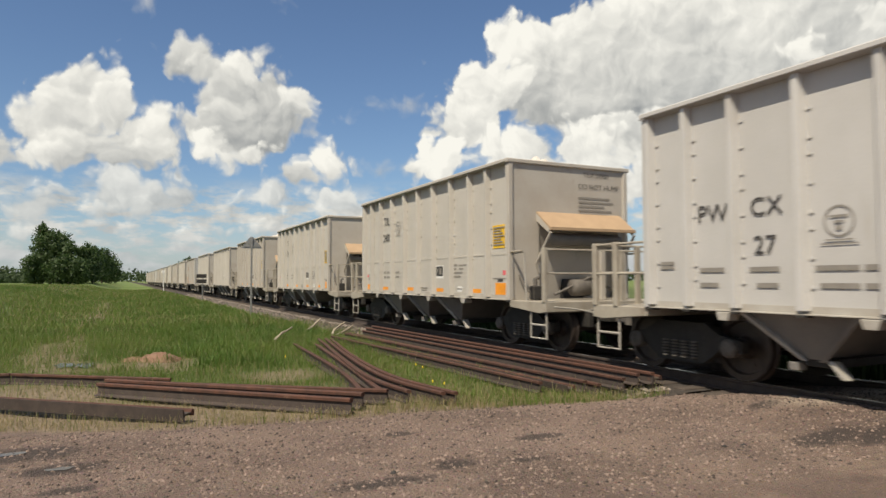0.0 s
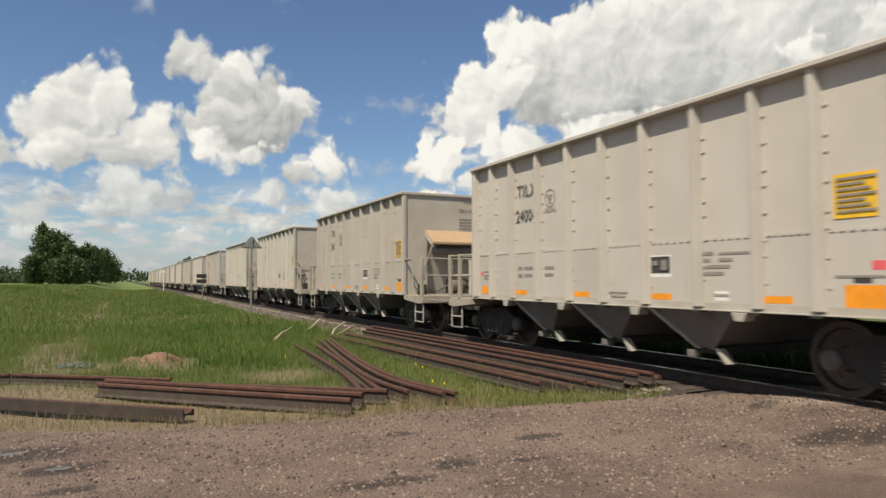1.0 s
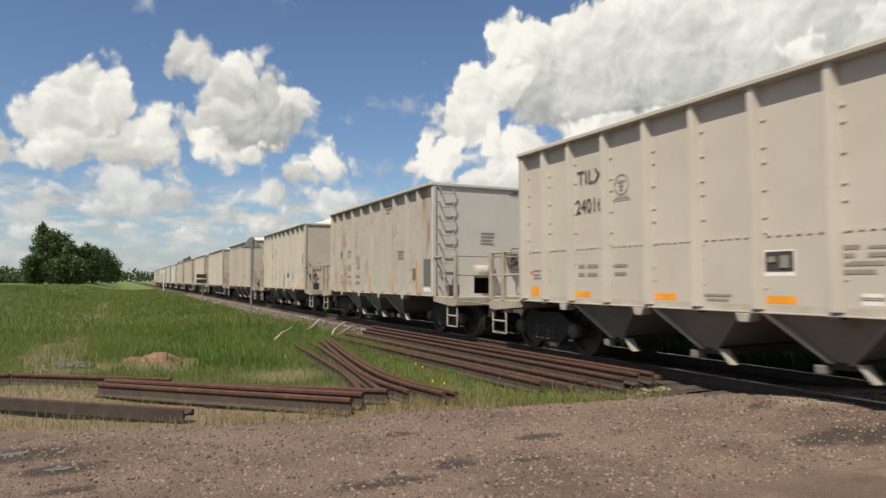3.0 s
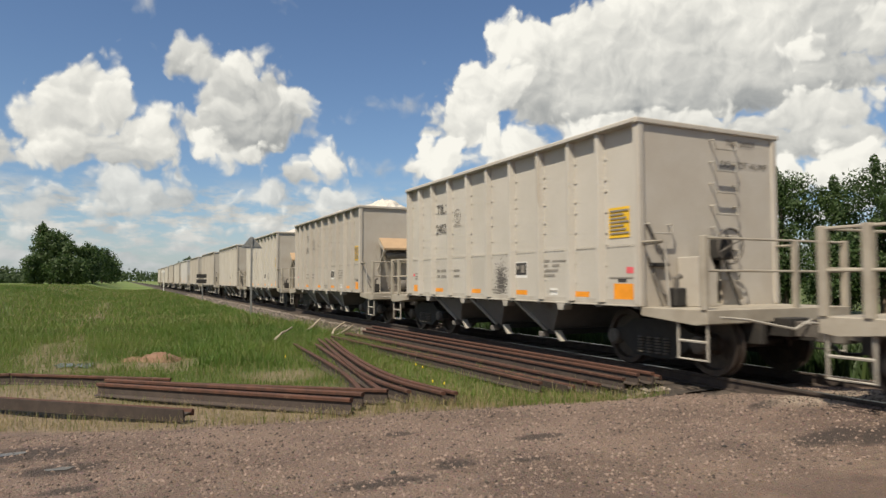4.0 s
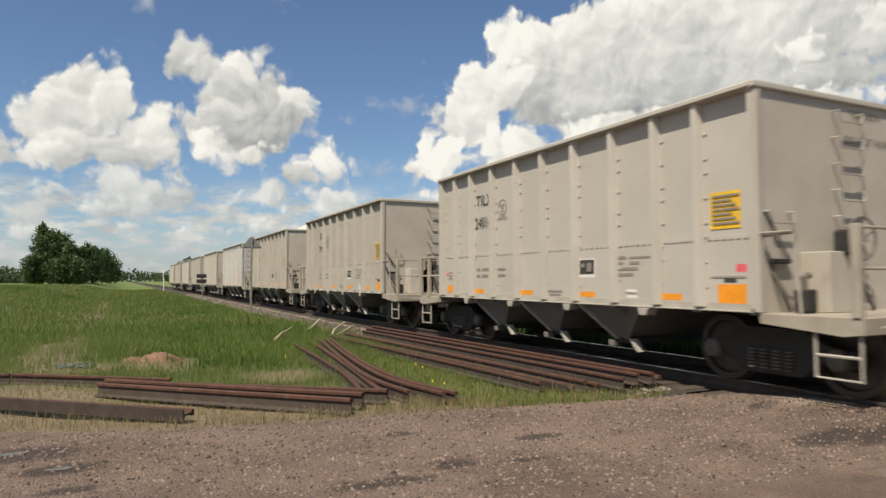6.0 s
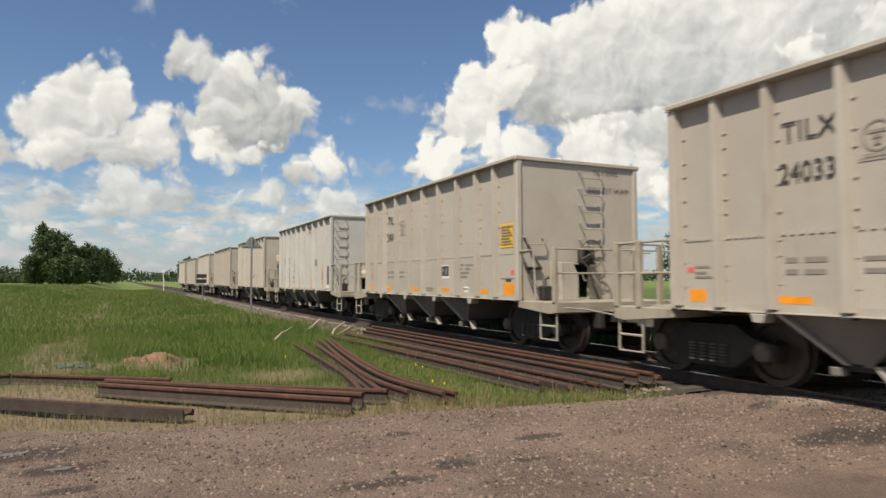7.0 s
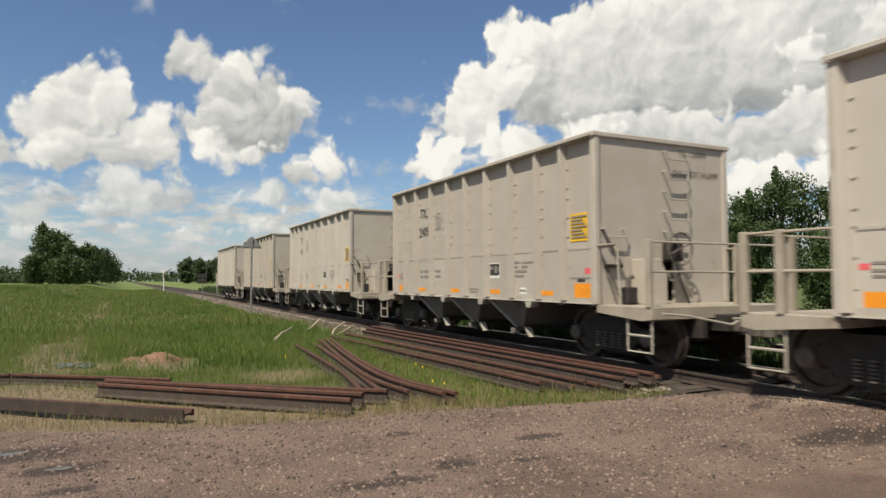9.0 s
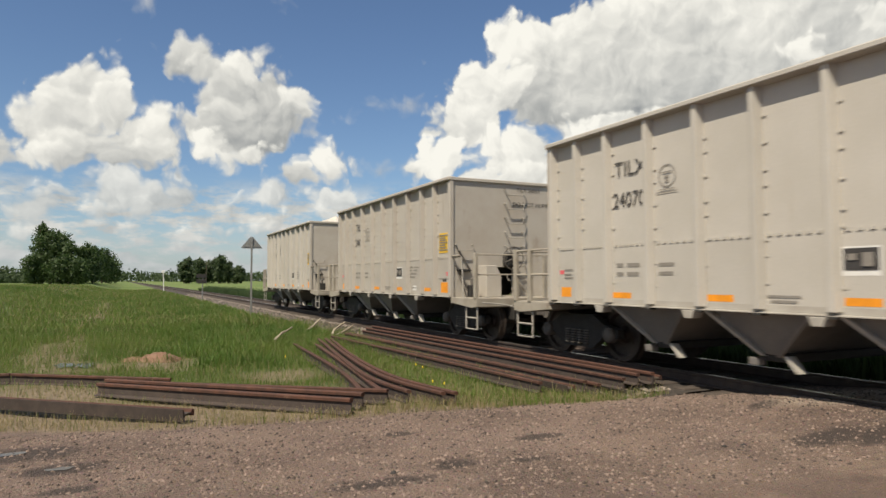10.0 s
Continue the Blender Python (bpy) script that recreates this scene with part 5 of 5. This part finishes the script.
def tree(x, y, height, spread, seed, label, group, count=2500, size=0.4, mat=None, low=0.12):
    rng = np.random.default_rng(seed)
    base = thing("tree", label, "tree", group)
    base.matrix_basis = pose(x, y, support(x, y) - 0.1)
    lean = rng.normal(size=2) * 0.03 * height
    spine = [(lean[0] * k * k, lean[1] * k * k, height * 0.92 * k) for k in (0, 0.25, 0.5, 0.75, 1)]
    part("trunk", tube(spine, [0.026 * height * (1 - 0.22 * i) for i in range(5)], 8), BARK, base)
    centres, radii = [], []
    for k in range(16):
        h = height * (low + 0.08 + (0.82 - low) * (k + rng.random()) / 16)
        f = h / height
        reach = spread * (0.35 + 0.65 * math.sin(math.pi * min(1, 0.18 + 0.8 * (1 - f)))) * (0.55 + 0.5 * rng.random())
        a = 2.4 * k + rng.random()
        tip = (reach * math.cos(a), reach * math.sin(a), h + 0.1 * reach)
        start = (lean[0] * f * f * 0.6, lean[1] * f * f * 0.6, h - 0.35 * reach)
        part("limb", tube([start, (tip[0] * 0.5, tip[1] * 0.5, h - 0.1 * reach), tip], [0.009 * height * (1.1 - f), 0.006 * height * (1.1 - f), 0.01], 5), BARK, base)
        centres.append((tip[0] * 0.85, tip[1] * 0.85, tip[2]))
        q = spread * (0.3 + 0.24 * rng.random())
        radii.append((q, q, q * (0.8 + 0.5 * rng.random())))
        centres.append((tip[0] * 0.35, tip[1] * 0.35, tip[2] + 0.03 * height))
        radii.append((q * 0.9, q * 0.9, q))
    for k in range(3):
        centres.append((lean[0] + 0.2 * spread * rng.normal(), lean[1] + 0.2 * spread * rng.normal(), height * (0.86 + 0.06 * k)))
        radii.append((spread * (0.2 - 0.04 * k), spread * (0.2 - 0.04 * k), height * 0.09))
    leaves(rng, np.array(centres), np.array(radii), count, size, mat or LEAF, "crown", base)
    return base


CLUMP = "tall dark-green poplar in a clump beside the lane"
for k, (x, y, h, s) in enumerate(((-15.8, 165, 13.0, 2.7), (-14.0, 162, 12.0, 2.9), (-12.3, 166, 11.2, 2.9), (-10.4, 160, 8.8, 3.0), (-7.8, 163, 8.4, 3.2), (-13.4, 170, 10.8, 3.2),
                                  (-6.4, 172, 8.4, 3.2), (-5.0, 190, 8.8, 3.2), (-4.6, 215, 8.0, 3.2), (-3.6, 245, 8.0, 3.2), (-11.6, 156, 5.4, 3.0), (-8.6, 156, 5.0, 3.0), (-16.6, 160, 6.0, 2.4))):
    tree(x, y, h, s, 40 + k, CLUMP, "trees beside the lane", 4200, 0.42, low=0.02)
COPSE = "dark-green broadleaf tree in a far copse"
for k in range(9):
    x = 33.0 + 3.7 * k
    tree(x, 425 + 12 * math.sin(k * 2.2), 15.5 + 2.5 * math.sin(k * 1.3 + 0.4) - 0.35 * abs(k - 4) ** 1.5, 4.6, 80 + k, COPSE, "trees of the far copse", 1500, 1.3, LEAF_FAR, 0.02)
BEHIND = "leafy dark-green tree behind the track"
for k, (x, y, h, s) in enumerate(((33.2, 31.5, 5.4, 1.6), (33.8, 27.6, 7.2, 2.0), (34.6, 25.6, 8.2, 1.9), (36.0, 23.6, 7.5, 2.2), (36.2, 21.0, 8.2, 2.2), (37.4, 18.6, 7.8, 2.3),
                                  (38.0, 16.0, 8.4, 2.3), (38.6, 13.4, 7.8, 2.3), (39.6, 10.6, 8.3, 2.4), (35.2, 29.0, 5.0, 1.9), (34.0, 22.0, 4.2, 2.0), (35.4, 17.6, 4.2, 2.0))):
    tree(x, y, h, s, 120 + k, BEHIND, "trees behind the track", 13000, 0.16, low=0.04)


def far_woods():
    rng = np.random.default_rng(7)
    centres, radii = [], []
    for k in range(520):
        a = radians(-30 + 110 * rng.random())
        d = 900 + 500 * rng.random()
        h = 10.5 + 8.5 * (0.5 + 0.5 * noise.noise(Vector((math.degrees(a) * 0.3, 1, 1)))) + 2 * rng.random()
        centres.append((d * math.sin(a), d * math.cos(a), h * 0.45))
        radii.append((9 + 6 * rng.random(), 9 + 6 * rng.random(), h * 0.6))
    ob = leaves(rng, np.array(centres), np.array(radii), 42000, 4.0, LEAF_FAR, "far_woods", None)
    tagged(ob, "low dark-green band of woods along the horizon", "woods", kind="stuff")
    centres, radii = [], []
    for k in range(46):
        x, y = -17 - 32 * rng.random(), 190 + 140 * rng.random()
        h = 2.2 + 3.0 * rng.random()
        centres.append((x, y, 0.9 + h * 0.4))
        radii.append((3 + 2 * rng.random(), 3, h * 0.6))
    ob = leaves(rng, np.array(centres), np.array(radii), 12000, 0.9, LEAF_FAR, "scrub", None)
    tagged(ob, "rough green scrub on top of the bank", "scrub", kind="stuff")


far_woods()


# ---------------------------------------------------------------- grass


def blades(name, spots, mat, label, seed):
    """Grass blades at spots of (x, y, height, width); each is bent over to a side."""
    rng = np.random.default_rng(seed)
    n = len(spots)
    spots = np.array(spots)
    base = np.array([(x, y, support(x, y) - 0.01) for x, y in spots[:, :2]])
    a = rng.random(n) * 6.283
    side = np.stack([np.cos(a), np.sin(a), np.zeros(n)], 1) * spots[:, 3:4] * 0.5
    b = rng.random(n) * 6.283
    bend = np.stack([np.cos(b), np.sin(b), np.zeros(n)], 1) * (spots[:, 2] * (0.15 + 0.45 * rng.random(n)))[:, None]
    up = np.stack([np.zeros(n), np.zeros(n), spots[:, 2]], 1)
    mid = base + up * 0.6 + bend * 0.35
    tip = base + up + bend
    verts = np.stack([base - side, base + side, mid + side * 0.8, mid - side * 0.8, tip], 1).reshape(-1, 3)
    k = np.arange(n)[:, None] * 5
    faces = (k + np.array([[0, 1, 2, 3]])).tolist() + (k + np.array([[3, 2, 4]])).tolist()
    return tagged(arrays(name, verts.tolist(), faces, mat), label, "grass", kind="stuff")


def bare_share(x, y):
    """How bare the soil is at a place, 0 to 1."""
    worst = 0.0
    for bx, by, rx, ry, bareness in BARE:
        d = math.hypot((x - bx) / rx, (y - by) / ry) + 0.5 * noise.noise(Vector((x * 1.3, y * 1.3, 5)))
        worst = max(worst, bareness * (1 - smooth_step(0.7, 1.25, d)))
    return worst


def build_grass():
    rng = np.random.default_rng(21)
    green, straw = [], []
    while len(green) < 120000:
        y = 7.0 + 21 * rng.random() ** 1.3
        x = -2.6 - 0.16 * y + (9.6 + 0.16 * y) * rng.random()
        edge = y - lot_edge(x)
        if edge < -0.05 or x > 7.15:
            continue
        if rng.random() < 0.9 * bare_share(x, y):
            if rng.random() < 0.35:
                straw.append((x, y, 0.03 + 0.09 * rng.random() ** 2, 0.005))
            continue
        patch = 0.5 + 0.5 * noise.noise(Vector((x * 0.5, y * 0.35, 8)))
        near = smooth_step(0.9, 4.2, edge + 0.8 * noise.noise(Vector((x * 1.1, y * 1.1, 2))) + 2.6 * smooth_step(3.2, 4.6, x))
        if rng.random() > 0.03 + 0.97 * near or rng.random() > 0.55 + 0.6 * patch:
            if rng.random() < 0.55:
                straw.append((x, y, 0.05 + 0.12 * rng.random(), 0.006))
            continue
        tall = (0.055 + 0.09 * rng.random()) * (1 + 1.7 * near * patch * smooth_step(11, 18, y)) + (0.18 * rng.random() if rng.random() < 0.05 else 0)
        if x > 6.2:
            tall *= 0.6
            if rng.random() < smooth_step(6.2, 7.0, x) and y > 7.6:
                continue
        green.append((x, y, tall, 0.004 + 0.005 * rng.random()))
        if rng.random() < 0.05 + 0.12 * (1 - near):
            straw.append((x, y, 0.08 + 0.2 * rng.random(), 0.005))
    blades("grass", green, GRASS, "rough summer grass round the scrap rails", 1)
    blades("dry_grass", straw, STRAW, "dry straw-coloured grass along the gravel edge", 2)
    mid, dry = [], []
    while len(mid) < 95000:
        y = 24 + 110 * rng.random() ** 1.6
        x = -3 - 0.16 * y + (9.4 + 0.16 * y) * rng.random()
        if x > 5.95 or rng.random() < 0.8 * bare_share(x, y):
            continue
        patch = 0.5 + 0.5 * noise.noise(Vector((x * 0.25, y * 0.1, 3)))
        bank = 1 - smooth_step(-8, -3.5, x)
        tall = (0.12 + 0.22 * rng.random()) * (0.5 + patch) * (1 - 0.5 * bank)
        (dry if rng.random() < 0.1 + 0.14 * (patch < 0.35) else mid).append((x, y, tall, (0.009 + 0.01 * rng.random()) * (1 + y / 50)))
    blades("verge_grass", mid, GRASS, "tall green verge grass beside the track", 3)
    blades("dry_verge_grass", dry, STRAW, "brownish seed heads in the verge grass", 4)
    tufts = []
    for k in range(4600):
        y = 11.5 + 62 * rng.random() ** 1.7
        x = -1.2 - 0.13 * y + (6.9 + 0.13 * y) * rng.random()
        if x > 5.9 or y < 13.5 or (x > 2.9 and y < 17.5) or x < 0.6 - 0.012 * y and y < 60 or rng.random() < 0.85 * bare_share(x, y):
            continue
        tall = (0.1 + 0.2 * rng.random()) * (0.7 + 0.6 * smooth_step(-0.3, 0.3, noise.noise(Vector((x * 0.4, y * 0.2, 6)))))
        tall *= 1 if x < 4.4 or y > 19 else 0.55
        for j in range(26):
            tufts.append((x + 0.09 * rng.normal(), y + 0.09 * rng.normal(), tall * (0.6 + 0.5 * rng.random()), (0.006 + 0.006 * rng.random()) * (1 + y / 45)))
    blades("grass_tufts", tufts, TUFT, "taller rank tufts of green grass on the verge", 6)
    beyond = []
    while len(beyond) < 34000:
        y = -12 + 120 * rng.random() ** 1.5
        x = 10.5 + 1.2 * rng.random()
        if -1.5 < y < 4.5:
            continue
        beyond.append((x, y, (0.45 + 0.55 * rng.random()) * (0.7 + 0.4 * smooth_step(10.9, 11.6, x)), 0.025 + 0.03 * rng.random()))
    blades("weeds", beyond, LEAF, "rank green weeds on the far side of the track", 5)
    bm, stalks = bmesh.new(), bmesh.new()
    for x, y, h in ((4.66, 10.66, 0.24), (4.72, 10.5, 0.2), (4.35, 9.3, 0.12), (4.5, 9.2, 0.1), (2.8, 12.6, 0.3)):
        tube([(x, y, support(x, y)), (x + 0.01, y, support(x, y) + h)], 0.003, 4, stalks)
        wheel_profile([(-0.006, 0.008), (0.0, 0.026), (0.008, 0.012)], 9, (x, y, support(x, y) + h), bm=bm)
    tagged(mesh_object("dandelion_stalks", stalks, GRASS), "thin green dandelion stalks in the grass", "flower", kind="stuff")
    tagged(mesh_object("dandelions", bm, FLOWER), "a few yellow dandelions in the grass", "flower", kind="stuff")


build_grass()


# ---------------------------------------------------------------- movement


def motions():
    rows = [0.5 * k for k in range(21)]
    for number, car in enumerate(CARS):
        walk(car, [(t, pose(TRACK, car_place(number, t), RAIL)) for t in rows])
    ticks = [k / FPS for k in range(10 * FPS + 1)]
    turn = [math.degrees((car_place(0, 0) - car_place(0, t)) / 0.457) for t in ticks]
    for car in CARS:
        for truck in [o for o in car.children if o.name.startswith("bogie")]:
            for axle in [o for o in truck.children if o.name.startswith("wheelset")]:
                y = axle.matrix_basis.translation.y
                walk(axle, [(t, pose(0, y, 0.457, a)) for t, a in zip(ticks, turn)])


motions()
